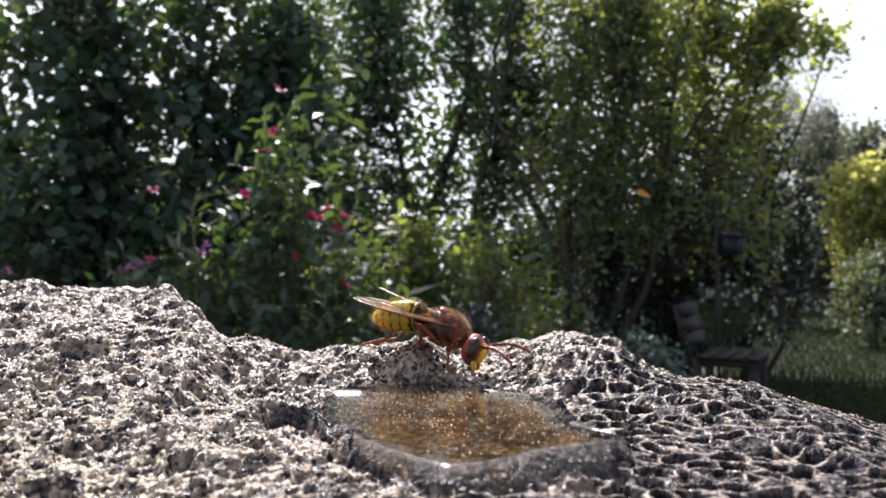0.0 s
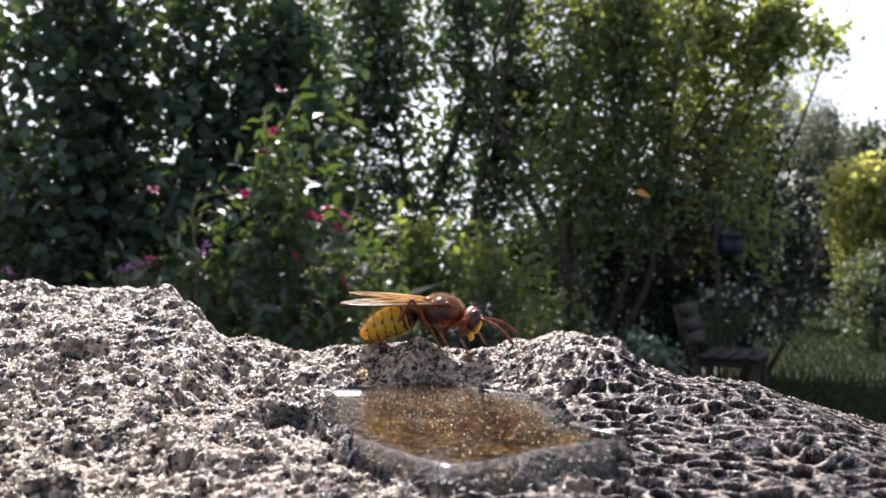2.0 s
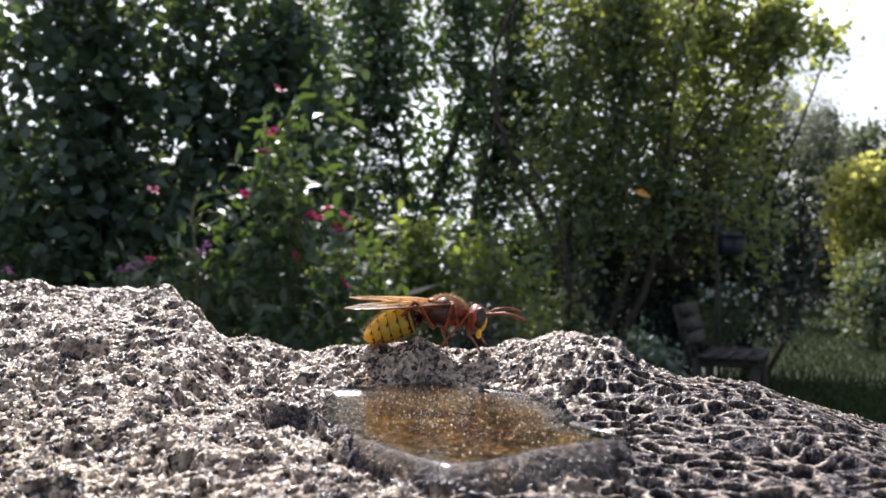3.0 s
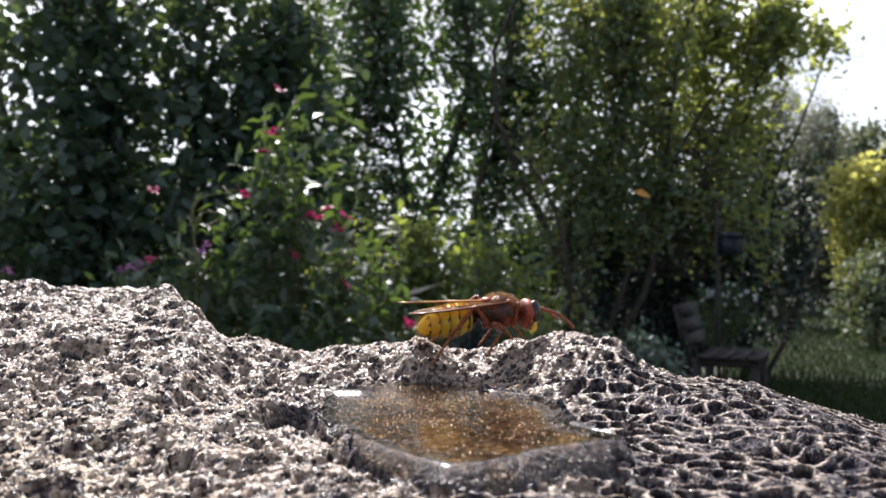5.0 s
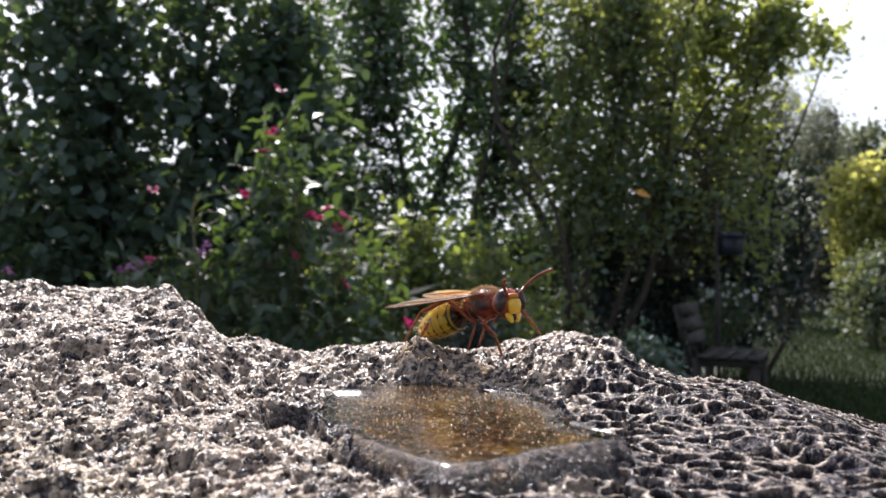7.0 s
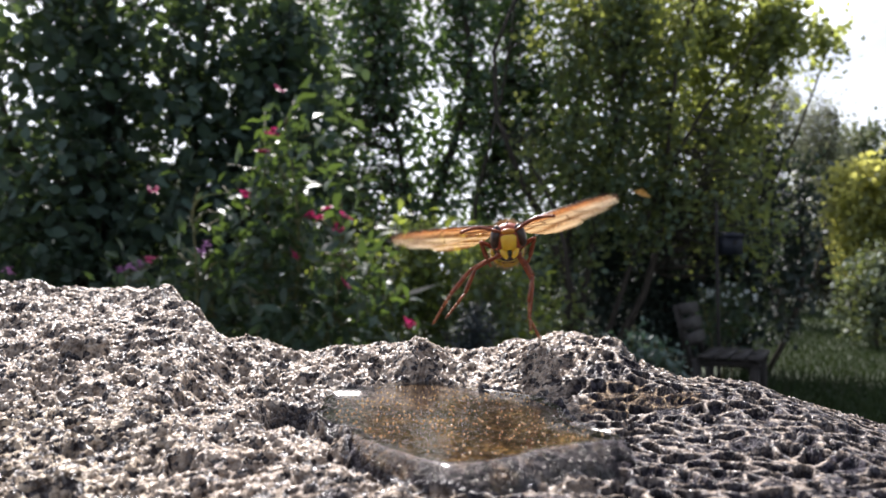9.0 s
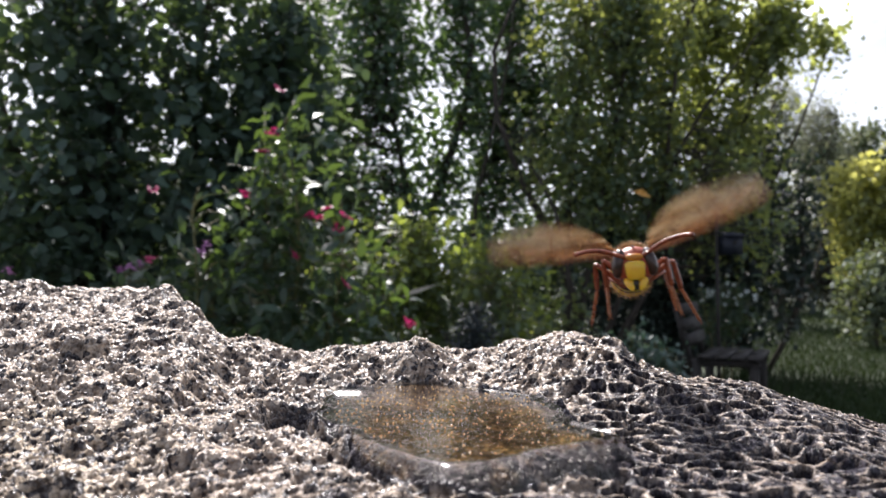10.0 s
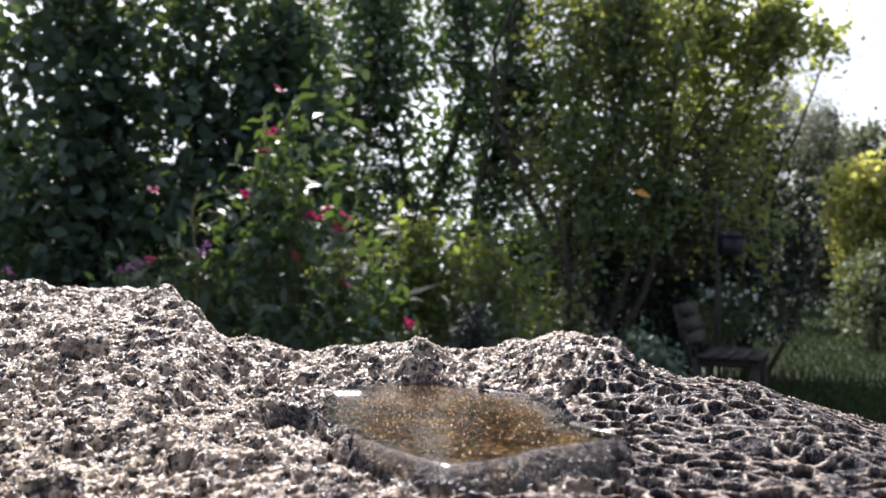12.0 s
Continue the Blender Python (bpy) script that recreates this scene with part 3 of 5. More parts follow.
# ---- garden ----
def leaf_mesh(name, roots, dirs, ups, lengths, widths, mat, bend=0.18):
    """Many separate leaves in one mesh: folded along the midrib, bent at the tip."""
    d = dirs / np.linalg.norm(dirs, axis=1, keepdims=True)
    side = np.cross(d, ups)
    side /= np.linalg.norm(side, axis=1, keepdims=True) + 1e-9
    nor = np.cross(side, d)
    L, W = lengths[:, None], widths[:, None]
    base = roots
    midl = roots + d * L * 0.42 + side * W * 0.5 + nor * W * 0.12
    midr = roots + d * L * 0.42 - side * W * 0.5 + nor * W * 0.12
    mid = roots + d * L * 0.45
    shl = roots + d * L * 0.75 + side * W * 0.32 - nor * L * bend * 0.4
    shr = roots + d * L * 0.75 - side * W * 0.32 - nor * L * bend * 0.4
    tip = roots + d * L - nor * L * bend
    v = np.stack([base, midl, midr, mid, shl, shr, tip], 1).reshape(-1, 3)
    pat = np.array([[0, 3, 1], [0, 2, 3], [1, 3, 4], [3, 2, 5], [3, 6, 4], [3, 5, 6]])
    f = (np.arange(len(roots))[:, None, None] * 7 + pat[None]).reshape(-1, 3)
    me = bpy.data.meshes.new(name)
    me.vertices.add(len(v))
    me.vertices.foreach_set("co", v.ravel())
    me.loops.add(len(f) * 3)
    me.loops.foreach_set("vertex_index", f.ravel().astype(np.int32))
    me.polygons.add(len(f))
    me.polygons.foreach_set("loop_start", np.arange(0, len(f) * 3, 3, dtype=np.int32))
    me.update(calc_edges=True)
    me.materials.append(mat)
    return me


def spline(a, b, rng, n=6, wobble=0.06, sag=0.0):
    """A slightly crooked line between two points."""
    a, b = np.array(a, float), np.array(b, float)
    k = np.linspace(0, 1, n)
    pts = a[None] * (1 - k[:, None]) + b[None] * k[:, None]
    length = np.linalg.norm(b - a)
    off = rng.normal(0, wobble * length, 3)
    off2 = rng.normal(0, wobble * length * 0.5, 3)
    pts += np.sin(k * math.pi)[:, None] * off + np.sin(2 * k * math.pi)[:, None] * off2
    pts[:, 2] += sag * length * np.sin(k * math.pi)
    return pts


def plant(name, label, category, base, stems, clumps, twigs, leaves_per_twig, leaf, leaf_mat, seed,
          stem_r=0.03, bark=None, twig_len=0.35, stem_name="trunk", up=0.5, group=""):
    """A woody plant: stems from the base, branchlets into the clumps (centre, radii, share), leaves along the twigs."""
    bark = bark or BARK
    rng = np.random.default_rng(seed)
    bx, by = base
    thing = tagged(new(name), label, category, group)
    thing.location = (bx, by, 0)
    limb_pts = []
    for i, (foot, tip, r) in enumerate(stems):
        pts = spline((foot[0], foot[1], -0.05), tip, rng, 9, 0.05)
        limb_pts.append(pts)
        rad = np.linspace(r, r * 0.22, 9)
        tube(stem_name, pts, rad, 9, bark, thing)
    limb = np.concatenate([np.array([p[int(k)] * (1 - k % 1) + p[min(int(k) + 1, len(p) - 1)] * (k % 1)
                                     for k in np.linspace(1.0, len(p) - 1, 25)]) for p in limb_pts])
    shares = np.array([c[2] for c in clumps], float)
    pick = rng.choice(len(clumps), twigs, p=shares / shares.sum())
    cen = np.array([c[0] for c in clumps], float)[pick]
    rad = np.array([c[1] for c in clumps], float)[pick]
    u = rng.normal(size=(twigs, 3))
    u /= np.linalg.norm(u, axis=1, keepdims=True)
    ends = cen + u * rad * (rng.random((twigs, 1)) ** 0.45)
    ends[:, 2] = np.maximum(ends[:, 2], 0.05)
    v, f = [], []
    roots, dirs = [], []
    for e in ends:
        dist = np.linalg.norm(limb - e, axis=1) + rng.random(len(limb)) * 0.25
        j = int(np.argmin(dist + 0.6 * np.maximum(limb[:, 2] - e[2], 0)))
        start = limb[j]
        gap = e - start
        pts = spline(start, e, rng, 5, 0.07, 0.04)
        r0 = min(0.012, 0.004 + 0.006 * np.linalg.norm(gap))
        tube_data(pts, np.linspace(r0, 0.0015, 5), 3, v, f)
        n = max(2, int(rng.normal(leaves_per_twig, leaves_per_twig * 0.25)))
        way = gap / (np.linalg.norm(gap) + 1e-6)
        way = way + rng.normal(0, 0.5, 3)
        way /= np.linalg.norm(way)
        k = rng.random(n)
        q = e[None] - way[None] * twig_len * k[:, None] + rng.normal(0, twig_len * 0.22, (n, 3))
        roots.append(q)
        dirs.append(way[None] * 0.5 + rng.normal(0, 0.75, (n, 3)) + np.array([0, 0, -0.15]))
    roots, dirs = np.concatenate(roots), np.concatenate(dirs)
    roots[:, 2] = np.maximum(roots[:, 2], 0.03)
    n = len(roots)
    ups = rng.normal(0, 0.55, (n, 3)) + np.array([0, 0, up * 1.6])
    size = np.clip(rng.normal(1.0, 0.25, n), 0.45, 1.6)
    tagged(part("branchwork", mesh_from("branchwork", v, f, bark), bark, thing, "thin crooked branchlets"), kind="stuff")
    crown = part("crown", leaf_mesh("crown", roots, dirs, ups, leaf[0] * size, leaf[1] * size, leaf_mat), leaf_mat, thing)
    tagged(crown, "", kind="stuff")
    return thing


def ground_sheet():
    m, nt, bsdf = material("lawn_soil")
    n1, n2 = noise_tex(nt, 1.4, 5.0), noise_tex(nt, 40.0, 5.0)
    a = ramp(nt, n1.outputs["Fac"], [(0.35, (0.014, 0.025, 0.007)), (0.65, (0.030, 0.048, 0.013))])
    b = ramp(nt, n2.outputs["Fac"], [(0.3, (0.25, 0.25, 0.25)), (0.7, (1, 1, 1))])
    mix = node(nt, "ShaderNodeMixRGB", {"Fac": 0.8}, blend="MULTIPLY")
    nt.links.new(a.outputs["Color"], mix.inputs["Color1"])
    nt.links.new(b.outputs["Color"], mix.inputs["Color2"])
    nt.links.new(mix.outputs["Color"], bsdf.inputs["Base Color"])
    bsdf.inputs["Roughness"].default_value = 0.9
    bump(nt, bsdf, n2.outputs["Fac"], 0.8, 0.03)
    rings = [0.0, 0.6, 1.5, 3, 5, 8, 12, 18, 30, 60, 150, 500, 2000, 4000]
    v, f = [(0, 0, 0.0)], []
    sides = 48
    for i, r in enumerate(rings[1:]):
        for k in range(sides):
            a_ = 2 * math.pi * k / sides
            v.append((r * math.cos(a_), r * math.sin(a_), 0.02 * math.sin(3 * a_ + r) if 3 < r < 60 else 0.0))
    for k in range(sides):
        f.append((0, 1 + k, 1 + (k + 1) % sides))
    for i in range(len(rings) - 2):
        o = 1 + i * sides
        for k in range(sides):
            k2 = (k + 1) % sides
            f.append((o + k, o + sides + k, o + sides + k2, o + k2))
    tagged(part("ground", mesh_from("ground", v, f, m), m), "lawn and dark garden soil", "ground", kind="structure")


def lawn_grass():
    rng = np.random.default_rng(5)
    n = 26000
    y = 3.0 + 20.0 * rng.random(n) ** 1.6
    x = y * (0.40 + 0.32 * rng.random(n))
    roots = np.stack([x, y, np.zeros(n)], -1)
    dirs = rng.normal(0, 0.4, (n, 3)) + np.array([0, 0, 1.0])
    ups = rng.normal(0, 1, (n, 3))
    size = rng.uniform(0.04, 0.13, n)
    me = leaf_mesh("grass", roots, dirs, ups, size, 0.006 + 0.01 * size + 0.0006 * y, GRASS, 0.35)
    tagged(part("grass", me, GRASS), "unevenly mown green lawn grass", "grass", kind="stuff")


def garden_bench():
    """Weathered slatted bench, turned half away from the stone."""
    thing = tagged(new("garden_bench"), "weathered dark wooden garden bench on the lawn", "bench")
    thing.matrix_world = pose(2.16, 5.15, 0.0, 0, 0, 60)
    L = 0.68
    def board(name, x0, x1, y0, y1, z0, z1, tilt=0.0, mat=BENCH_WOOD):
        bm = bmesh.new()
        bmesh.ops.create_cube(bm, size=1.0)
        for w in bm.verts:
            w.co = Vector(((x0 + x1) / 2 + w.co.x * (x1 - x0), w.co.y * (y1 - y0), w.co.z * (z1 - z0)))
        bmesh.ops.bevel(bm, geom=bm.edges[:], offset=0.006, segments=2, affect="EDGES")
        bmesh.ops.rotate(bm, verts=bm.verts, cent=(0, 0, 0), matrix=Matrix.Rotation(radians(tilt), 3, "X"))
        bmesh.ops.translate(bm, verts=bm.verts, vec=(0, (y0 + y1) / 2, (z0 + z1) / 2))
        return part(name, bm, mat, thing)
    for i in range(4):
        board("seat_slat", -L / 2, L / 2, -0.20 + i * 0.108, -0.11 + i * 0.108, 0.415, 0.445)
    for z in (0.50, 0.61, 0.72):
        board("back_slat", -L / 2, L / 2, 0.27 + (z - 0.5) * 0.22, 0.295 + (z - 0.5) * 0.22, z, z + 0.085, -12)
    for x in (-0.27, 0.27):
        board("front_leg", x - 0.03, x + 0.03, -0.18, -0.12, -0.01, 0.413, 0, BENCH_WOOD)
        board("rear_leg", x - 0.03, x + 0.03, 0.20, 0.26, -0.01, 0.413, 0, BENCH_WOOD)
        board("back_post", x - 0.025, x + 0.025, 0.305, 0.350, 0.40, 0.80, -12, BENCH_WOOD)
        board("rail", x - 0.028, x + 0.028, -0.19, 0.27, 0.365, 0.412, 0, BENCH_WOOD)
    return thing


def nest_box():
    """Small dark box with a pitched lid on a thin post."""
    thing = tagged(new("nest_box"), "small dark blue nest box on a thin post", "nest box")
    thing.matrix_world = pose(2.36, 5.75, 0.0, 0, 0, 12)
    tube("post", [(-0.07, 0.05, -0.03), (-0.07, 0.05, 0.7), (-0.07, 0.05, 1.62)], [0.016, 0.015, 0.013], 8, BENCH_WOOD, thing)
    def block(name, size, at, mat, parent, tilt=0.0):
        bm = bmesh.new()
        bmesh.ops.create_cube(bm, size=1.0)
        for w in bm.verts:
            w.co = Vector((w.co.x * size[0], w.co.y * size[1], w.co.z * size[2]))
        bmesh.ops.bevel(bm, geom=bm.edges[:], offset=0.004, segments=2, affect="EDGES")
        bmesh.ops.rotate(bm, verts=bm.verts, cent=(0, 0, 0), matrix=Matrix.Rotation(radians(tilt), 3, "X"))
        bmesh.ops.translate(bm, verts=bm.verts, vec=at)
        return part(name, bm, mat, parent)
    box = block("box", (0.15, 0.13, 0.16), (0.02, 0.0, 1.26), BLUE_PAINT, thing)
    block("lid", (0.18, 0.17, 0.016), (0.02, -0.01, 1.352), BLUE_PAINT, thing, 12)
    # no opening is cut: a dark disc gives the entrance its shade
    tube("entrance", [(0.02, -0.055, 1.28), (0.02, -0.067, 1.28)], [0.018, 0.018], 14, HOLE_DARK, box, "dark disc standing in for the shaded round hole")
    return thing


ground_sheet()
lawn_grass()
garden_bench()
nest_box()

# large-leaved shrub, dark against the sky
plant("hazel_bush", "tall dark-green hazel bush with broad leaves", "bush", (0, 0),
      [((-1.9, 4.5), (-2.5, 4.4, 3.2), 0.05), ((-1.7, 4.6), (-1.4, 4.3, 3.3), 0.05), ((-1.8, 4.6), (-0.7, 4.5, 3.2), 0.045),
       ((-2.0, 4.7), (-3.2, 4.8, 3.0), 0.05), ((-1.6, 4.6), (-1.9, 4.9, 3.4), 0.04)],
      [((-2.5, 4.4, 1.55), (0.75, 0.7, 0.8), 3), ((-1.5, 4.5, 1.6), (0.8, 0.7, 0.85), 3), ((-1.95, 4.3, 2.55), (1.05, 0.6, 0.6), 2.8),
       ((-1.1, 4.6, 2.3), (0.45, 0.5, 0.9), 2.4), ((-2.8, 4.6, 1.7), (0.6, 0.6, 0.6), 0.8), ((-1.0, 4.6, 1.75), (0.42, 0.4, 0.55), 2.2), ((-1.6, 4.6, 0.8), (1.4, 0.6, 0.6), 2.5), ((-2.3, 4.8, 1.25), (1.2, 0.4, 0.6), 3.0), ((-2.6, 4.5, 2.75), (0.4, 0.4, 0.3), 0.3), ((-2.1, 4.5, 2.2), (0.5, 0.4, 0.45), 0.7)],
      1420, 11, (0.088, 0.066), HAZEL, 1, twig_len=0.38)
# slender tree in the middle, light shows through it
plant("birch_tree", "slender tree with small leaves and bright gaps", "tree", (0, 0),
      [((0.15, 7.6), (-0.1, 7.4, 4.8), 0.07), ((0.2, 7.7), (0.9, 7.5, 4.6), 0.05), ((0.1, 7.6), (-0.9, 7.6, 4.6), 0.05)],
      [((-0.55, 7.5, 3.3), (0.9, 0.7, 1.4), 2.0), ((0.5, 7.5, 3.0), (0.9, 0.7, 1.3), 2.0), ((0.2, 7.5, 4.3), (1.6, 0.7, 0.7), 1.8),
       ((0.0, 7.4, 1.7), (1.1, 0.6, 0.6), 0.9), ((1.3, 7.6, 2.6), (0.7, 0.6, 1.4), 1.5), ((-1.3, 7.6, 2.6), (0.6, 0.5, 1.6), 1.2)],
      1720, 12, (0.072, 0.054), BIRCH, 2, twig_len=0.34)
# shrub with many upright stems
WILLOW_SHRUB = plant("willow_shrub", "tall many-stemmed shrub with yellowing upper leaves", "bush", (0, 0),
      [((1.10, 6.3), (0.45, 6.1, 2.4), 0.030), ((1.12, 6.3), (1.12, 6.2, 4.2), 0.045), ((1.2, 6.35), (1.75, 6.2, 4.0), 0.04),
       ((1.25, 6.3), (2.35, 6.1, 3.7), 0.04), ((1.15, 6.4), (1.45, 6.5, 4.2), 0.04), ((1.3, 6.3), (2.85, 6.2, 3.2), 0.03),
       ((1.05, 6.4), (0.7, 6.4, 3.9), 0.03)],
      [((1.15, 6.3, 2.0), (0.5, 0.5, 1.1), 1.8), ((1.7, 6.3, 1.9), (0.55, 0.5, 0.8), 2.4), ((2.3, 6.2, 1.6), (0.45, 0.5, 0.5), 0.7),
       ((1.5, 6.3, 3.3), (0.65, 0.5, 0.8), 4.0), ((1.72, 6.3, 2.4), (0.32, 0.4, 0.8), 1.6), ((1.9, 6.2, 3.3), (0.4, 0.5, 0.9), 1.0),
       ((0.95, 6.0, 0.5), (0.5, 0.3, 0.5), 0.6), ((2.8, 6.3, 1.6), (0.4, 0.4, 0.8), 0.8)],
      1250, 12, (0.062, 0.042), WILLOW, 3, twig_len=0.30)
plant("hornbeam_bush", "tall open bush with yellow-green sunlit leaves", "bush", (0, 0),
      [((2.2, 6.9), (2.0, 6.7, 4.0), 0.035), ((2.3, 6.9), (2.6, 6.7, 3.9), 0.04), ((2.35, 6.9), (3.3, 6.6, 3.5), 0.035), ((2.4, 6.9), (3.75, 6.6, 3.35), 0.03)],
      [((2.3, 6.8, 2.9), (0.6, 0.5, 0.9), 2.4), ((2.9, 6.7, 2.9), (0.5, 0.5, 0.8), 2.2), ((2.6, 6.8, 2.1), (0.6, 0.5, 0.6), 0.8), ((3.25, 6.6, 3.3), (0.35, 0.4, 0.4), 0.8), ((2.55, 6.7, 3.55), (0.55, 0.4, 0.45), 2.0), ((3.0, 6.65, 3.5), (0.4, 0.4, 0.4), 1.7),
       ((3.65, 6.6, 3.3), (0.3, 0.3, 0.18), 0.35)],
      620, 11, (0.075, 0.052), SUNLIT, 6, twig_len=0.32)
# added bush closes the view under the tall shrubs; its leaf colour holds shade
plant("shade_bush", "dense black-green bush added for the deep shade behind the bench", "bush", (0, 0),
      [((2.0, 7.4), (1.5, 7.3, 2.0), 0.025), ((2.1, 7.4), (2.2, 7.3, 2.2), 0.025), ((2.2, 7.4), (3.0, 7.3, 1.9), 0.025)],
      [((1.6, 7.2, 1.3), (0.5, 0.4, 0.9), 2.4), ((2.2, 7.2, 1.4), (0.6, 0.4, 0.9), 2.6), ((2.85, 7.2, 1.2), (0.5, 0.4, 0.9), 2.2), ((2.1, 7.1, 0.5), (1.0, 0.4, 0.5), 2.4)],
      1000, 16, (0.07, 0.03), SHADE_LEAF, 7, twig_len=0.28)
# made-up bush in place of a dark domed compost bin
plant("bin_bush", "low rounded blue-grey bush standing in for a dark bin", "bush", (0, 0),
      [((0.19, 3.9), (0.19, 3.9, 0.85), 0.02), ((0.17, 3.9), (0.10, 3.9, 0.7), 0.01)],
      [((0.19, 3.9, 0.62), (0.13, 0.13, 0.26), 2), ((0.19, 3.9, 0.35), (0.16, 0.16, 0.3), 2)],
      240, 16, (0.035, 0.008), BLUISH, 8, twig_len=0.10)
plant("grey_tree", "thin feathery grey-green tree behind the lawn", "tree", (0, 0),
      [((7.0, 14.5), (7.0, 14.3, 5.0), 0.09), ((6.9, 14.5), (6.0, 14.3, 4.5), 0.06), ((7.1, 14.5), (8.2, 14.3, 4.3), 0.06)],
      [((6.6, 14.3, 3.6), (1.3, 0.8, 1.5), 2), ((7.6, 14.3, 3.3), (0.9, 0.8, 1.2), 1.2), ((7.3, 14.3, 4.1), (0.8, 0.6, 0.9), 1.6), ((6.4, 14.3, 2.0), (1.2, 0.7, 1.0), 1.6)],
      1100, 12, (0.085, 0.03), GREYED, 26, twig_len=0.6)
# low sunlit growth before the tree
LOW_SHRUB = plant("low_shrub", "low sunlit yellow-green shrub", "bush", (0, 0),
      [((0.0, 4.6), (-0.2, 4.5, 1.3), 0.015), ((0.2, 4.6), (0.4, 4.5, 1.2), 0.015), ((-0.3, 4.7), (-0.6, 4.6, 1.2), 0.015)],
      [((-0.1, 4.6, 1.02), (0.55, 0.35, 0.40), 2.4), ((0.35, 4.7, 0.80), (0.45, 0.35, 0.40), 1.5), ((-0.6, 4.6, 0.7), (0.4, 0.3, 0.45), 1), ((0.1, 4.5, 0.5), (0.55, 0.3, 0.35), 1.4)],
      540, 10, (0.060, 0.032), LIME, 4, twig_len=0.25, bark=STEM, stem_name="stem")
plant("lilac_bush", "dense dark lilac bush behind the hazel", "bush", (0, 0),
      [((-3.6, 8.2), (-4.6, 8.1, 2.0), 0.04), ((-3.4, 8.2), (-3.3, 8.1, 2.1), 0.04), ((-3.2, 8.2), (-2.0, 8.1, 2.0), 0.04)],
      [((-4.5, 8.2, 1.4), (1.0, 0.5, 0.85), 2), ((-3.2, 8.2, 1.5), (1.0, 0.5, 0.85), 2), ((-2.0, 8.2, 1.35), (0.8, 0.5, 0.8), 1.6), ((-5.6, 8.2, 1.2), (0.8, 0.5, 0.8), 1), ((-1.3, 8.2, 1.95), (0.45, 0.4, 0.65), 2.0)],
      780, 12, (0.10, 0.075), HEDGE, 27, twig_len=0.4)
# hedge that closes the garden
for i, (x, y, s) in enumerate([(-7.0, 12.0, 11), (-4.2, 12.4, 12), (-1.4, 12.0, 13), (1.4, 12.3, 14), (4.0, 12.6, 15)]):
    plant("hedge_bush", "dense dark-green hedge bush at the garden's end", "bush", (0, 0),
          [((x, y), (x + 0.2, y, 2.0), 0.05), ((x + 0.3, y), (x + 1.0, y, 1.8), 0.04), ((x - 0.3, y), (x - 1.0, y, 1.8), 0.04)],
          [((x, y, 1.0), (1.6, 0.7, 1.0), 3), ((x + 0.5, y, 1.6), (0.9, 0.6, 0.5), 1), ((x - 0.6, y, 1.5), (0.9, 0.6, 0.5), 1)],
          300, 12, (0.15, 0.11), HEDGE, s, twig_len=0.5, group="hedge")
# trees beyond the lawn
plant("far_tree", "olive-green broad tree beyond the lawn", "tree", (0, 0),
      [((12.0, 20.5), (12.3, 20.3, 5.2), 0.16), ((11.8, 20.5), (10.6, 20.2, 4.6), 0.10), ((12.2, 20.5), (13.6, 20.4, 4.8), 0.10)],
      [((11.6, 20.3, 4.2), (1.6, 1.2, 1.3), 2), ((13.0, 20.3, 4.3), (1.6, 1.2, 1.2), 2), ((12.0, 20.2, 2.6), (2.4, 1.2, 1.4), 2)],
      900, 12, (0.16, 0.11), OLIVE, 21, twig_len=0.7)
plant("yellow_bush", "tall bush with yellowing leaves", "bush", (0, 0),
      [((8.0, 12.9), (8.0, 12.7, 3.0), 0.06), ((7.9, 12.9), (7.2, 12.7, 2.6), 0.05), ((8.2, 12.9), (8.9, 12.8, 2.9), 0.05)],
      [((7.8, 12.7, 2.3), (0.9, 0.7, 0.9), 2), ((8.7, 12.8, 2.4), (0.9, 0.7, 1.0), 2), ((8.0, 12.8, 1.5), (0.9, 0.6, 0.6), 1)],
      700, 12, (0.12, 0.085), YELLOWED, 22, twig_len=0.5)
plant("round_bush", "rounded green bush at the lawn's edge", "bush", (0, 0),
      [((6.0, 9.6), (6.0, 9.5, 1.5), 0.04), ((6.1, 9.6), (6.6, 9.5, 1.3), 0.03)],
      [((6.0, 9.6, 0.75), (0.65, 0.6, 0.65), 2), ((6.7, 9.6, 0.8), (0.7, 0.6, 0.75), 2)],
      420, 12, (0.085, 0.055), OLIVE, 23, twig_len=0.35)
plant("thicket_bush", "dark thicket behind the lawn", "bush", (0, 0),
      [((8.6, 19.5), (8.6, 19.3, 3.0), 0.06), ((8.8, 19.5), (9.6, 19.3, 2.6), 0.05), ((8.4, 19.5), (7.2, 19.3, 2.8), 0.05)],
      [((8.6, 19.4, 1.4), (2.0, 0.8, 1.4), 3), ((7.4, 19.4, 2.6), (1.4, 0.8, 1.3), 2), ((9.8, 19.5, 2.2), (1.3, 0.8, 1.2), 2), ((11.6, 19.6, 1.2), (1.6, 0.8, 1.2), 2.2), ((13.2, 19.6, 1.0), (1.4, 0.8, 1.0), 1.5)],
      1150, 12, (0.16, 0.11), OLIVE, 24, twig_len=0.6)
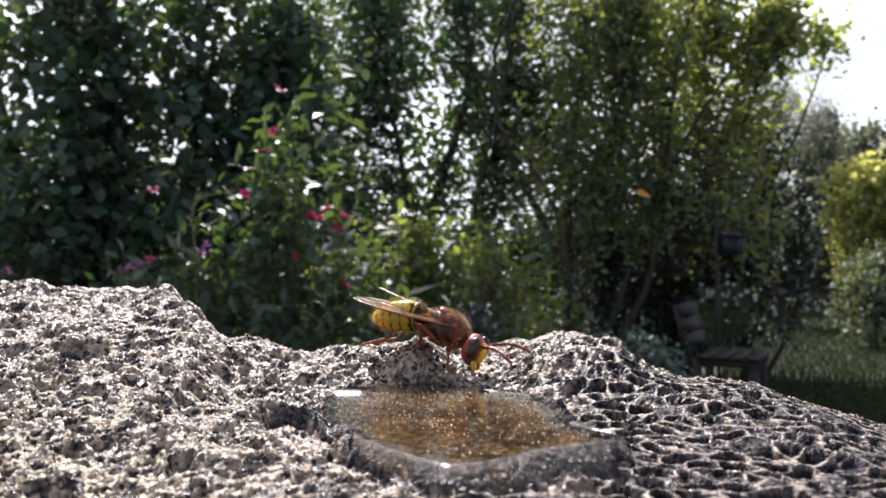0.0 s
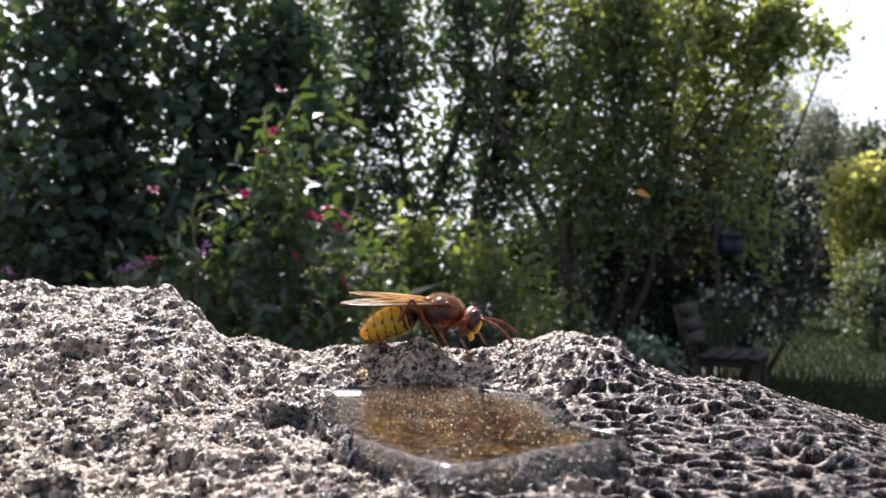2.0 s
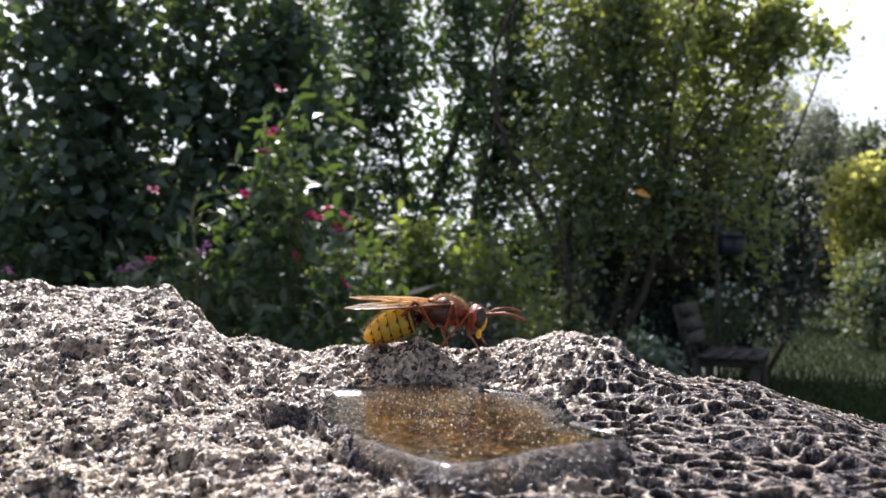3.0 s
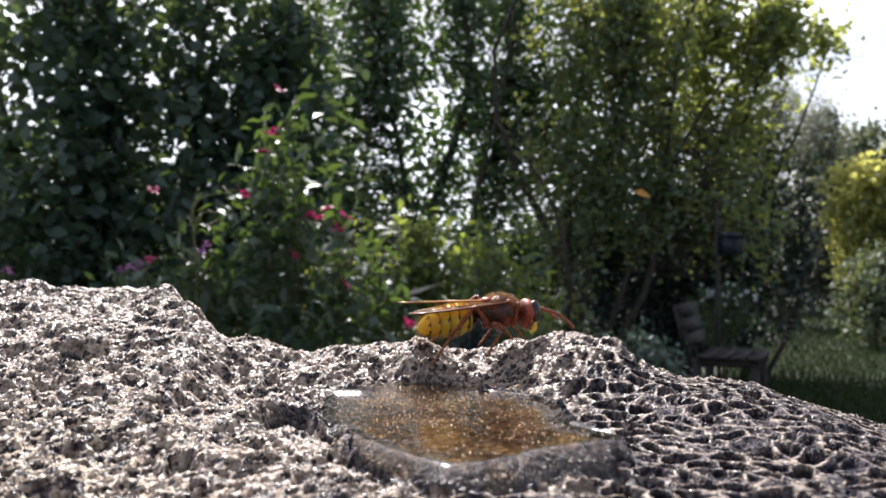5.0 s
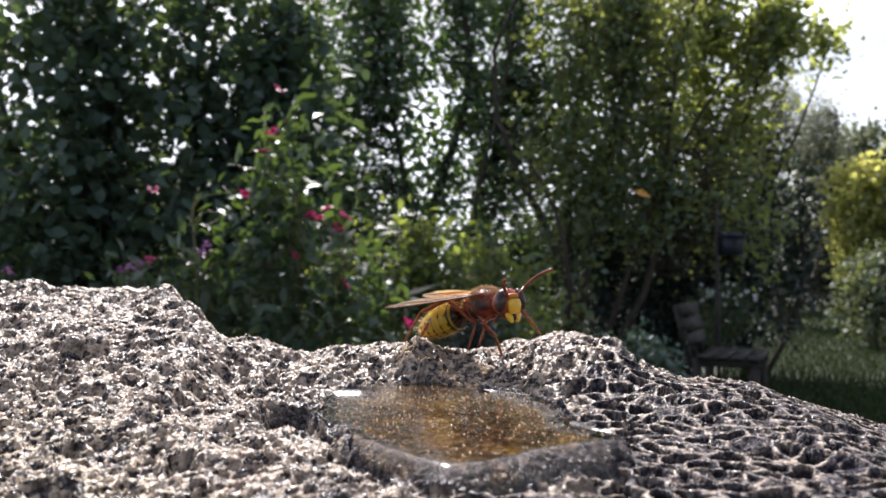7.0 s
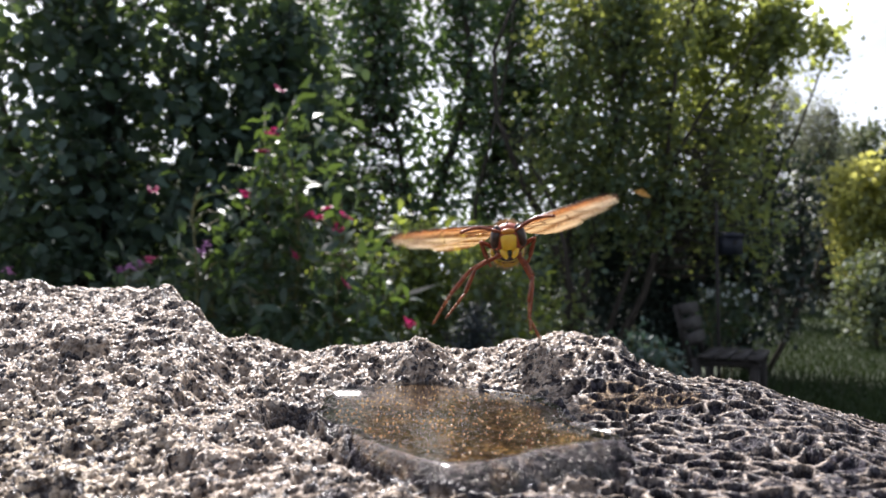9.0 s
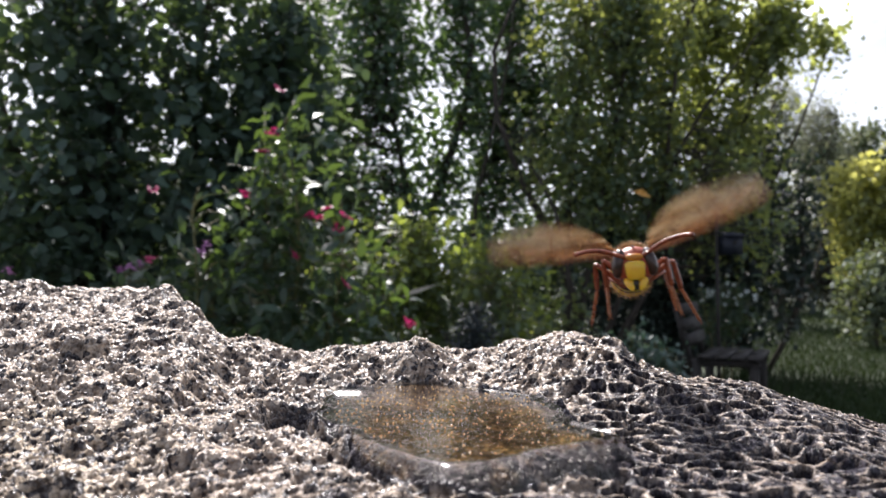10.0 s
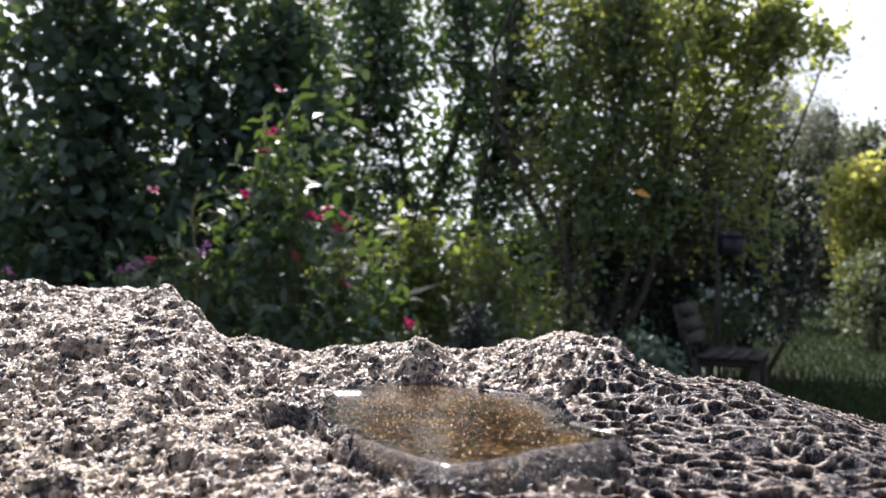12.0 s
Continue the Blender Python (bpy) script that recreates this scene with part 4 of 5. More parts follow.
# this shrub's near-black leaves hold shade in their colour too
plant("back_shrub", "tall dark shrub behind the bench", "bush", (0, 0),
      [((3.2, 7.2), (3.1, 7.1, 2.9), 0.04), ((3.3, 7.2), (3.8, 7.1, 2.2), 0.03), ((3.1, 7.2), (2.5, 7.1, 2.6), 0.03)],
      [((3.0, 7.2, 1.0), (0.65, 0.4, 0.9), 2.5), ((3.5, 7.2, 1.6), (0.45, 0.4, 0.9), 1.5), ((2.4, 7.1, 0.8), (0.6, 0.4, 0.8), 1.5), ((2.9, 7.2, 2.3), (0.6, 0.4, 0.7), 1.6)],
      600, 12, (0.075, 0.05), SHADE_LEAF, 25, twig_len=0.3)


def blossom_mesh(name, mat, petals, size, seed):
    rng = np.random.default_rng(seed)
    k = np.arange(petals)
    a = 2.4 * k
    tilt = rng.uniform(0.1, 1.2, petals)
    dirs = np.stack([np.cos(a) * np.cos(tilt), np.sin(a) * np.cos(tilt), np.sin(tilt)], -1)
    roots = rng.normal(0, size * 0.25, (petals, 3))
    ups = rng.normal(0, 0.4, (petals, 3)) + np.array([0, 0, 1.0])
    return leaf_mesh(name, roots, dirs, ups, rng.uniform(0.6, 1.1, petals) * size, rng.uniform(0.45, 0.8, petals) * size, mat, 0.3)


def balsam():
    """Tall flowering herb before the hazel: ruddy stems, pointed leaves, pink blossoms."""
    thing = plant("flowering_balsam", "tall leafy herb with pink blossoms", "flowers", (0, 0),
                  [((-0.90, 2.7), (-0.98, 2.7, 1.25), 0.012), ((-0.70, 2.8), (-0.62, 2.7, 1.60), 0.012), ((-0.50, 2.7), (-0.40, 2.7, 1.30), 0.012),
                   ((-1.25, 2.8), (-1.25, 2.7, 1.05), 0.010), ((-0.6, 2.9), (-0.75, 2.9, 1.70), 0.012)],
                  [((-0.75, 2.8, 1.05), (0.35, 0.25, 0.45), 2.0), ((-0.55, 2.75, 0.85), (0.35, 0.25, 0.45), 2.0), ((-1.1, 2.8, 0.75), (0.35, 0.25, 0.35), 1.2),
                   ((-0.62, 2.8, 1.45), (0.14, 0.12, 0.28), 0.7), ((-0.35, 2.8, 0.9), (0.2, 0.2, 0.4), 0.8)],
                  270, 8, (0.070, 0.028), LIMEDARK, 31, twig_len=0.20, bark=STEM, stem_name="stem")
    pink = blossom_mesh("blossom", PETAL, 9, 0.026, 1)
    mauve = blossom_mesh("blossom", MAUVE, 9, 0.026, 2)
    spots = [(-0.642, 1.539, pink), (-0.674, 1.465, pink), (-0.748, 1.306, pink), (-0.494, 1.228, pink), (-0.435, 1.249, pink),
             (-0.374, 1.224, pink), (-0.400, 1.180, pink), (-0.885, 1.116, mauve), (-0.905, 1.090, mauve), (-1.170, 1.032, mauve), (-1.205, 1.020, mauve),
             (-1.096, 1.059, pink), (-1.130, 1.036, mauve), (-0.558, 1.074, pink), (-0.368, 0.968, pink), (-0.125, 0.820, pink), (-1.085, 1.320, pink),
             (-0.620, 1.700, pink), (-1.624, 1.017, mauve), (-0.460, 1.215, pink)]
    for x, z, me in spots:
        ob = part("blossom", me, None, thing)
        ob.matrix_basis = pose(x, 2.6, z, random.uniform(-40, 40), random.uniform(-40, 40), random.uniform(0, 360))
    return thing


LIMEDARK = leaf_material("herb_leaf", (0.018, 0.034, 0.012), (0.03, 0.055, 0.017), (0.075, 0.10, 0.03), (0.16, 0.25, 0.04), 0.30)
balsam()


def pale_herb():
    thing = plant("pale_herb", "grey-green herb with pale flower heads", "flowers", (0, 0),
                  [((2.35, 6.0), (2.4, 5.95, 0.95), 0.010), ((2.45, 6.0), (2.55, 5.95, 1.0), 0.010), ((2.25, 6.0), (2.2, 5.95, 0.9), 0.010)],
                  [((2.4, 6.0, 0.7), (0.28, 0.2, 0.3), 1)], 90, 9, (0.06, 0.02), LIMEDARK, 33, twig_len=0.2, bark=STEM, stem_name="stem")
    me = blossom_mesh("flower_head", PALE, 16, 0.020, 3)
    for i in range(24):
        ob = part("flower_head", me, None, thing)
        ob.matrix_basis = pose(random.gauss(2.38, 0.14), 5.85 + 0.03 * (i % 3), random.gauss(0.90, 0.07), 10 * i, 15, 40 * i)


pale_herb()


SAGE = leaf_material("sage_leaf", (0.035, 0.06, 0.04), (0.055, 0.09, 0.06), (0.09, 0.13, 0.09), (0.10, 0.18, 0.09), 0.3)


def single_leaf(name, label, parent, where, way, length, width, mat):
    me = leaf_mesh(name, np.array([where], float), np.array([way], float), np.array([[0.2, -0.9, 0.4]]), np.array([length]), np.array([width]), mat, 0.3)
    return part(name, me, mat, parent, label)


DRY = leaf_material("withered_leaf", (0.30, 0.14, 0.03), (0.45, 0.22, 0.04), (0.55, 0.3, 0.06), (0.5, 0.26, 0.05), 0.4)
STRAW = leaf_material("straw_leaf", (0.20, 0.18, 0.14), (0.30, 0.27, 0.22), (0.4, 0.36, 0.3), (0.3, 0.27, 0.2), 0.3)
single_leaf("withered_leaf", "orange withered leaf", WILLOW_SHRUB, (1.56, 5.7, 1.70), (1.0, 0.0, -0.15), 0.17, 0.07, DRY)
single_leaf("dry_blade", "grey dry leaf blade", LOW_SHRUB, (-0.26, 4.2, 0.87), (1.0, 0.0, 0.45), 0.24, 0.03, STRAW)
plant("grey_herb", "soft blue-green herb beside the bench", "plant", (0, 0),
      [((1.14, 4.05), (1.10, 4.0, 0.72), 0.008), ((1.28, 4.05), (1.30, 4.0, 0.58), 0.008), ((1.04, 4.1), (0.98, 4.05, 0.62), 0.008)],
      [((1.14, 4.05, 0.42), (0.22, 0.2, 0.30), 2), ((1.04, 4.05, 0.38), (0.2, 0.2, 0.26), 1), ((1.30, 4.05, 0.30), (0.14, 0.2, 0.26), 0.8)],
      260, 9, (0.045, 0.022), SAGE, 41, twig_len=0.16, bark=STEM, stem_name="stem")


# ---- the hornet: built in millimetres, x ahead, y to its left, z up ----
def shine_through(m, share):
    """Lets some light pass through the material's own colour."""
    nt = m.node_tree
    bsdf = nt.nodes["Principled BSDF"]
    tl = nt.nodes.new("ShaderNodeBsdfTranslucent")
    nt.links.new(bsdf.inputs["Base Color"].links[0].from_socket, tl.inputs["Color"])
    sh = node(nt, "ShaderNodeMixShader", {"Fac": share})
    nt.links.new(bsdf.outputs["BSDF"], sh.inputs[1])
    nt.links.new(tl.outputs["BSDF"], sh.inputs[2])
    nt.links.new(sh.outputs["Shader"], nt.nodes["Material Output"].inputs["Surface"])
    return m


def pattern_material(name, dark, pale, rough, attr_name, bump_mm=0.02, glow=0.0, coat=0.3):
    """Two pigments in the pattern that the mesh carries."""
    m, nt, bsdf = material(name)
    att = nt.nodes.new("ShaderNodeAttribute")
    att.attribute_name = attr_name
    n = noise_tex(nt, 1500.0, 4.0)
    d = ramp(nt, n.outputs["Fac"], [(0.3, tuple(c * 0.6 for c in dark)), (0.7, dark)])
    p = ramp(nt, n.outputs["Fac"], [(0.3, tuple(c * 0.8 for c in pale)), (0.7, pale)])
    mix = nt.nodes.new("ShaderNodeMixRGB")
    nt.links.new(att.outputs["Fac"], mix.inputs["Fac"])
    nt.links.new(p.outputs["Color"], mix.inputs["Color1"])
    nt.links.new(d.outputs["Color"], mix.inputs["Color2"])
    nt.links.new(mix.outputs["Color"], bsdf.inputs["Base Color"])
    bsdf.inputs["Roughness"].default_value = rough
    bsdf.inputs["Coat Weight"].default_value = coat
    bsdf.inputs["Coat Roughness"].default_value = 0.25
    n2 = noise_tex(nt, 5000.0, 2.0)
    bump(nt, bsdf, n2.outputs["Fac"], 0.5, bump_mm * MM)
    if glow:
        bsdf.inputs["Subsurface Weight"].default_value = glow
        bsdf.inputs["Subsurface Radius"].default_value = (1.0, 0.62, 0.10)
        bsdf.inputs["Subsurface Scale"].default_value = 5.0 * MM
        shine_through(m, 0.5)
    return m


def wing_material():
    m, nt, bsdf = material("wing_membrane")
    # amber along the leading edge; pale streaks and tips behind it are painted glints
    co = nt.nodes.new("ShaderNodeTexCoord")
    sep = nt.nodes.new("ShaderNodeSeparateXYZ")
    nt.links.new(co.outputs["Object"], sep.inputs["Vector"])
    fore = node(nt, "ShaderNodeMapRange", {"From Min": -1.1 * MM, "From Max": 0.5 * MM, "To Min": 0.0, "To Max": 1.0})
    nt.links.new(sep.outputs["X"], fore.inputs["Value"])
    stretch = nt.nodes.new("ShaderNodeMapping")
    stretch.inputs["Scale"].default_value = (1.0, 0.06, 1.0)
    nt.links.new(co.outputs["Object"], stretch.inputs["Vector"])
    glint_streak = node(nt, "ShaderNodeTexNoise", {"Scale": 1100.0, "Detail": 2.0})
    nt.links.new(stretch.outputs["Vector"], glint_streak.inputs["Vector"])
    far_out = node(nt, "ShaderNodeMath", operation="ABSOLUTE")
    nt.links.new(sep.outputs["Y"], far_out.inputs[0])
    tip = node(nt, "ShaderNodeMapRange", {"From Min": 6 * MM, "From Max": 18 * MM})
    nt.links.new(far_out.outputs["Value"], tip.inputs["Value"])
    root_c = ramp(nt, glint_streak.outputs["Fac"], [(0.42, (0.34, 0.15, 0.06)), (0.56, (1.0, 0.80, 0.55))])
    tip_c = ramp(nt, glint_streak.outputs["Fac"], [(0.42, (0.24, 0.17, 0.12)), (0.56, (1.0, 0.95, 0.88))])
    pale = nt.nodes.new("ShaderNodeMixRGB")
    nt.links.new(tip.outputs["Result"], pale.inputs["Fac"])
    nt.links.new(root_c.outputs["Color"], pale.inputs["Color1"])
    nt.links.new(tip_c.outputs["Color"], pale.inputs["Color2"])
    tint = node(nt, "ShaderNodeMixRGB", {"Color2": (0.80, 0.32, 0.10, 1)})
    nt.links.new(fore.outputs["Result"], tint.inputs["Fac"])
    nt.links.new(pale.outputs["Color"], tint.inputs["Color1"])
    nt.links.new(tint.outputs["Color"], bsdf.inputs["Base Color"])
    bsdf.inputs["Roughness"].default_value = 0.32
    bsdf.inputs["Specular IOR Level"].default_value = 0.45
    tr = nt.nodes.new("ShaderNodeBsdfTransparent")
    tr.inputs["Color"].default_value = (0.97, 0.84, 0.64, 1)
    tl = nt.nodes.new("ShaderNodeBsdfTranslucent")
    nt.links.new(tint.outputs["Color"], tl.inputs["Color"])
    n = noise_tex(nt, 700.0, 3.0)
    b = bump(nt, bsdf, n.outputs["Fac"], 0.5, 0.0002)
    s1 = node(nt, "ShaderNodeMixShader", {"Fac": 0.55})
    nt.links.new(bsdf.outputs["BSDF"], s1.inputs[1])
    nt.links.new(tl.outputs["BSDF"], s1.inputs[2])
    s2 = node(nt, "ShaderNodeMixShader", {"Fac": 0.72})
    nt.links.new(s1.outputs["Shader"], s2.inputs[1])
    nt.links.new(tr.outputs["BSDF"], s2.inputs[2])
    nt.links.new(s2.outputs["Shader"], nt.nodes["Material Output"].inputs["Surface"])
    return m


CHITIN = pattern_material("red_brown_chitin", (0.014, 0.006, 0.004), (0.36, 0.055, 0.018), 0.48, "dark", 0.06, 0.0, 0.1)
YELLOW = pattern_material("yellow_chitin", (0.045, 0.013, 0.005), (1.0, 0.66, 0.07), 0.26, "dark", 0.02, 1.0)
FACE = plain_material("yellow_face", (0.92, 0.43, 0.025), (1.0, 0.52, 0.04), 900.0, 0.35, 0.03, coat=0.3)
LEGS = shine_through(plain_material("leg_chitin", (0.17, 0.036, 0.013), (0.38, 0.095, 0.034), 900.0, 0.26, 0.03, coat=0.4), 0.28)
FEET = shine_through(plain_material("foot_chitin", (0.27, 0.09, 0.035), (0.46, 0.19, 0.08), 900.0, 0.36, 0.03), 0.35)
EYES = plain_material("dark_eye", (0.020, 0.008, 0.005), (0.045, 0.016, 0.010), 900.0, 0.28, coat=0.1)
for n_ in FACE.node_tree.nodes:
    if n_.type == "BSDF_PRINCIPLED":
        n_.inputs["Subsurface Weight"].default_value = 0.6
        n_.inputs["Subsurface Radius"].default_value = (1.0, 0.6, 0.12)
        n_.inputs["Subsurface Scale"].default_value = 3.0 * MM
BLACK = plain_material("black_chitin", (0.010, 0.008, 0.007), (0.025, 0.018, 0.014), 900.0, 0.35)
BROW = plain_material("orange_brow", (0.42, 0.14, 0.02), (0.62, 0.25, 0.03), 900.0, 0.35, 0.03)
HAIR = plain_material("tawny_hair", (0.38, 0.2, 0.08), (0.65, 0.42, 0.2), 900.0, 0.5)
MEMBRANE = wing_material()
VEIN = plain_material("wing_vein", (0.10, 0.03, 0.012), (0.20, 0.07, 0.02), 900.0, 0.35)


def loft(name, rings, sides, mat, parent, label="", dark=None):
    """Closed skin over cross-sections (x, half width, half height, centre z); dark(x, angle) gives the pigment pattern."""
    v, f, col = [], [], []
    for x, ry, rz, zc in rings:
        for k in range(sides):
            a = 2 * math.pi * k / sides
            v.append((x * MM, ry * math.cos(a) * MM, (zc + rz * math.sin(a)) * MM))
            col.append(dark(x, a) if dark else 0.0)
    for i in range(len(rings) - 1):
        for k in range(sides):
            k2 = (k + 1) % sides
            f.append((i * sides + k, (i + 1) * sides + k, (i + 1) * sides + k2, i * sides + k2))
    f.append(tuple(range(sides)))
    f.append(tuple((len(rings) - 1) * sides + k for k in range(sides))[::-1])
    me = mesh_from(name, v, f, mat)
    layer = me.color_attributes.new("dark", "FLOAT_COLOR", "POINT")
    layer.data.foreach_set("color", np.repeat(np.array(col, dtype=np.float32), 4))
    return part(name, me, mat, parent, label)


def curve_rings(stops, n):
    """Smooth cross-sections through a few given ones."""
    s = np.array(stops, dtype=float)
    t = np.linspace(0, len(s) - 1, n)
    out = np.stack([np.interp(t, np.arange(len(s)), s[:, c]) for c in range(s.shape[1])], -1)
    for _ in range(3):
        out[1:-1] = 0.25 * out[:-2] + 0.5 * out[1:-1] + 0.25 * out[2:]
    return out.tolist()


def blob(name, size, mat, parent, at_mm, label="", dark=None, shape=None, seg=20):
    """Rounded body; shape(unit vector) may push its skin in and out."""
    bm = bmesh.new()
    bmesh.ops.create_uvsphere(bm, u_segments=seg, v_segments=max(8, seg * 2 // 3), radius=1.0)
    layer = bm.verts.layers.float_color.new("dark")
    for v in bm.verts:
        u = v.co.copy()
        v[layer] = [dark(u) if dark else 0.0] * 4
        if shape:
            u = shape(u)
        v.co = Vector((u.x * size[0] + at_mm[0], u.y * size[1] + at_mm[1], u.z * size[2] + at_mm[2])) * MM
    return part(name, bm, mat, parent, label)


def joint(ob, x, y, z):
    ob.location = (x * MM, y * MM, z * MM)
    return ob


ABDOMEN_BORDERS = [0.0, -2.2, -4.1, -5.9, -7.6, -9.2, -11.2]
NECK, WAIST = (3.8, 0.0, 0.2), (-4.0, 0.0, -0.8)
HIPS = {"front": (2.7, 1.3, -2.3), "middle": (0.5, 1.6, -2.6), "hind": (-2.0, 1.5, -2.5)}
BONES = {"front": (4.2, 3.9, 4.3), "middle": (4.8, 4.6, 5.2), "hind": (5.8, 6.2, 6.2)}


def body_radius(x):
    return float(np.interp(-x, [0, 0.4, 1.0, 2.2, 3.8, 5.4, 7.1, 8.6, 9.9, 10.7, 11.2],
                           [0.5, 1.25, 2.15, 2.8, 3.1, 3.1, 2.88, 2.42, 1.82, 1.2, 0.35]))


def segment_dark(i, front, back):
    def dark(x, a):
        s = (front - x) / (front - back)
        if i == 0:
            return 1.0 if s < 0.80 else 0.15
        # scalloped dark hem with small teeth
        top = math.sin(a)
        k = math.asin(max(-1.0, min(1.0, top))) / 0.74 + 0.25
        f = abs(k - round(k)) * 2
        line = (0.20 if i == 1 else 0.06) + 0.32 * f ** 3
        spot = f < 0.06 and s < 0.34
        under = 0.3 if top < -0.8 else 0.0
        return 1.0 if s < line or spot else under
    return dark


def hornet():
    """A hornet in parts; returns the thing and the parts that move on it."""
    thing = tagged(new("hornet"), "red-brown hornet with a yellow banded abdomen and amber wings", "insect")
    p = {}
    # thorax
    def chest(u):
        k = 1.0 - 0.22 * max(0.0, -u.x) - 0.10 * max(0.0, u.x)
        return Vector((u.x, u.y * k, u.z * (k if u.z > 0 else 0.92) + 0.06 * u.x))
    def chest_dark(u):
        red = (u.x > 0.45 and u.z > -0.3) or abs(u.x + 0.25) < 0.13 and u.z > 0.5 or (u.x > 0.1 and u.z < -0.35)
        return 0.35 if red else 0.86 + 0.14 * math.sin(9 * u.x + 5 * u.z)
    thorax = blob("thorax", (4.3, 2.8, 2.9), CHITIN, thing, (0, 0, 0.0), "dark brown thorax with red-brown collar", chest_dark, chest, 28)
    p["thorax"] = thorax
    blob("scutellum", (1.0, 1.5, 0.55), CHITIN, thorax, (-2.3, 0, 2.0), "", lambda u: 0.05, None, 12)
    blob("wing_base", (0.7, 0.45, 0.5), CHITIN, thorax, (1.3, 2.1, 1.7), "", lambda u: 0.0, None, 10)
    blob("wing_base", (0.7, 0.45, 0.5), CHITIN, thorax, (1.3, -2.1, 1.7), "", lambda u: 0.0, None, 10)
    rng = random.Random(4)
    v, f = [], []
    for _ in range(2600):
        u = Vector((rng.uniform(-0.9, 1), rng.gauss(0, 0.6), rng.gauss(0.5, 0.6))).normalized()
        if u.z < -0.3 + 0.8 * rng.random():
            continue
        q = chest(u)
        a = Vector((q.x * 4.3, q.y * 2.8, q.z * 2.9)) * MM
        d = (u + Vector((rng.gauss(0, .35), rng.gauss(0, .35), rng.gauss(0, .35)))).normalized()
        n = rng.uniform(0.35, 0.95) * MM
        tube_data([a, a + d * n], [0.022 * MM, 0.006 * MM], 3, v, f)
    tagged(part("fur", mesh_from("fur", v, f, HAIR), HAIR, thorax, "fine tawny fur"), kind="stuff")

    # abdomen on a thin waist
    ab = blob("abdomen", (1.1, 0.55, 0.55), CHITIN, thing, (-0.2, 0, 0), "egg-shaped abdomen with yellow bands", lambda u: 0.8, None, 12)
    joint(ab, *WAIST)
    p["abdomen"] = ab
    v, f = [], []
    for i in range(6):
        front, back = ABDOMEN_BORDERS[i], ABDOMEN_BORDERS[i + 1]
        rings = []
        n = 14
        for k in range(n + 1):
            s = k / n
            x = front + (back - front) * s + (0.35 * (1 - s) if i else 0)
            r = body_radius(x) * (0.965 + 0.05 * min(1.0, s * 1.6)) if i < 5 else body_radius(x) * (0.97 + 0.02 * s)
            rings.append((x, r, r * 0.93, -0.014 * x * x * 0.6))
        if i < 5:
            x, r, rz, zc = rings[-1]
            rings.append((x - 0.06, r * 0.97, rz * 0.97, zc))
        loft("segment", rings, 40, YELLOW, ab, "brown segment with a yellow hem" if i == 0 else "", segment_dark(i, front, back))
        for _ in range(110):
            a, x = rng.uniform(0, 2 * math.pi), rng.uniform(back, front)
            r = body_radius(x)
            q = Vector((x, r * math.cos(a), r * 0.93 * math.sin(a) - 0.0084 * x * x)) * MM
            d = Vector((-0.7, math.cos(a), math.sin(a))).normalized()
            tube_data([q, q + d * rng.uniform(0.35, 0.95) * MM], [0.024 * MM, 0.008 * MM], 3, v, f)
    tagged(part("fur", mesh_from("fur", v, f, HAIR), HAIR, ab, "sparse tawny bristles"), kind="stuff")

    # head
    def skull(u):
        w = 1.0 if u.z > 0 else 1.0 - 0.42 * (-u.z) ** 1.3
        back = 0.72 if u.x < 0 else 1.0
        return Vector((u.x * back, u.y * w * (1 - 0.1 * max(0, u.z) ** 2), u.z))
    def skull_dark(u):
        return 0.75 if u.z < -0.55 and u.x > 0 else (0.55 if u.x < -0.5 else 0.0)
    head = blob("head", (2.1, 3.05, 2.8), CHITIN, thing, (1.7, 0, -0.7), "red-brown head with a yellow face", skull_dark, skull, 26)
    joint(head, *NECK)
    p["head"] = head
    for s in (1, -1):
        blob("eye", (1.25, 0.98, 1.95), EYES, head, (2.5, s * 2.02, -0.1), "glossy dark eye", None,
             lambda u, s=s: Vector((u.x + 0.16 * u.z * u.z, u.y - s * 0.30 * u.z, u.z)), 16)
        blob("mandible", (0.55, 0.68, 0.95), FACE, head, (3.15, s * 0.80, -2.95), "yellow jaw", None,
             lambda u, s=s: Vector((u.x - 0.35 * u.z, u.y * (1 + 0.35 * u.z) + s * 0.30 * u.z, u.z)), 16)
    blob("clypeus", (0.55, 1.36, 1.35), FACE, head, (3.66, 0, -1.15), "yellow face plate", None,
         lambda u: Vector((u.x + 0.25 * u.z, max(-0.82, min(0.82, u.y)) * (1.12 + 0.12 * u.z), max(-0.85, min(0.85, u.z)) * 1.1)), 20)
    blob("mouth", (0.7, 0.5, 0.7), BLACK, head, (3.1, 0, -2.95), "black mouth", None, None, 10)
    blob("brow", (0.45, 1.25, 0.5), BROW, head, (3.55, 0, 0.62), "", None, None, 12)
    for y, z in ((0.0, 2.05), (0.42, 1.75), (-0.42, 1.75)):
        blob("ocellus", (0.2, 0.2, 0.18), EYES, head, (2.2 + (0.25 if y == 0 else 0), y, z + 0.05), "", None, None, 8)
    p["antenna"] = []
    for s in (1, -1):
        v, f = [], []
        pts, rad = [(0, 0, 0), (0.5, s * 0.3, 0.15), (1.9, s * 0.9, 0.35)], [0.2, 0.25, 0.28]
        n = 11
        for k in range(n + 1):
            t = k / n
            for d, r in ((0.02, 0.262), (0.12, 0.288), (0.88, 0.288)):
                q = t + d / n
                if k < n:
                    pts.append((1.9 + 5.6 * q, s * (0.9 + 2.0 * q - q * q), 0.35 + 0.9 * q - 2.1 * q * q))
                    rad.append(r)
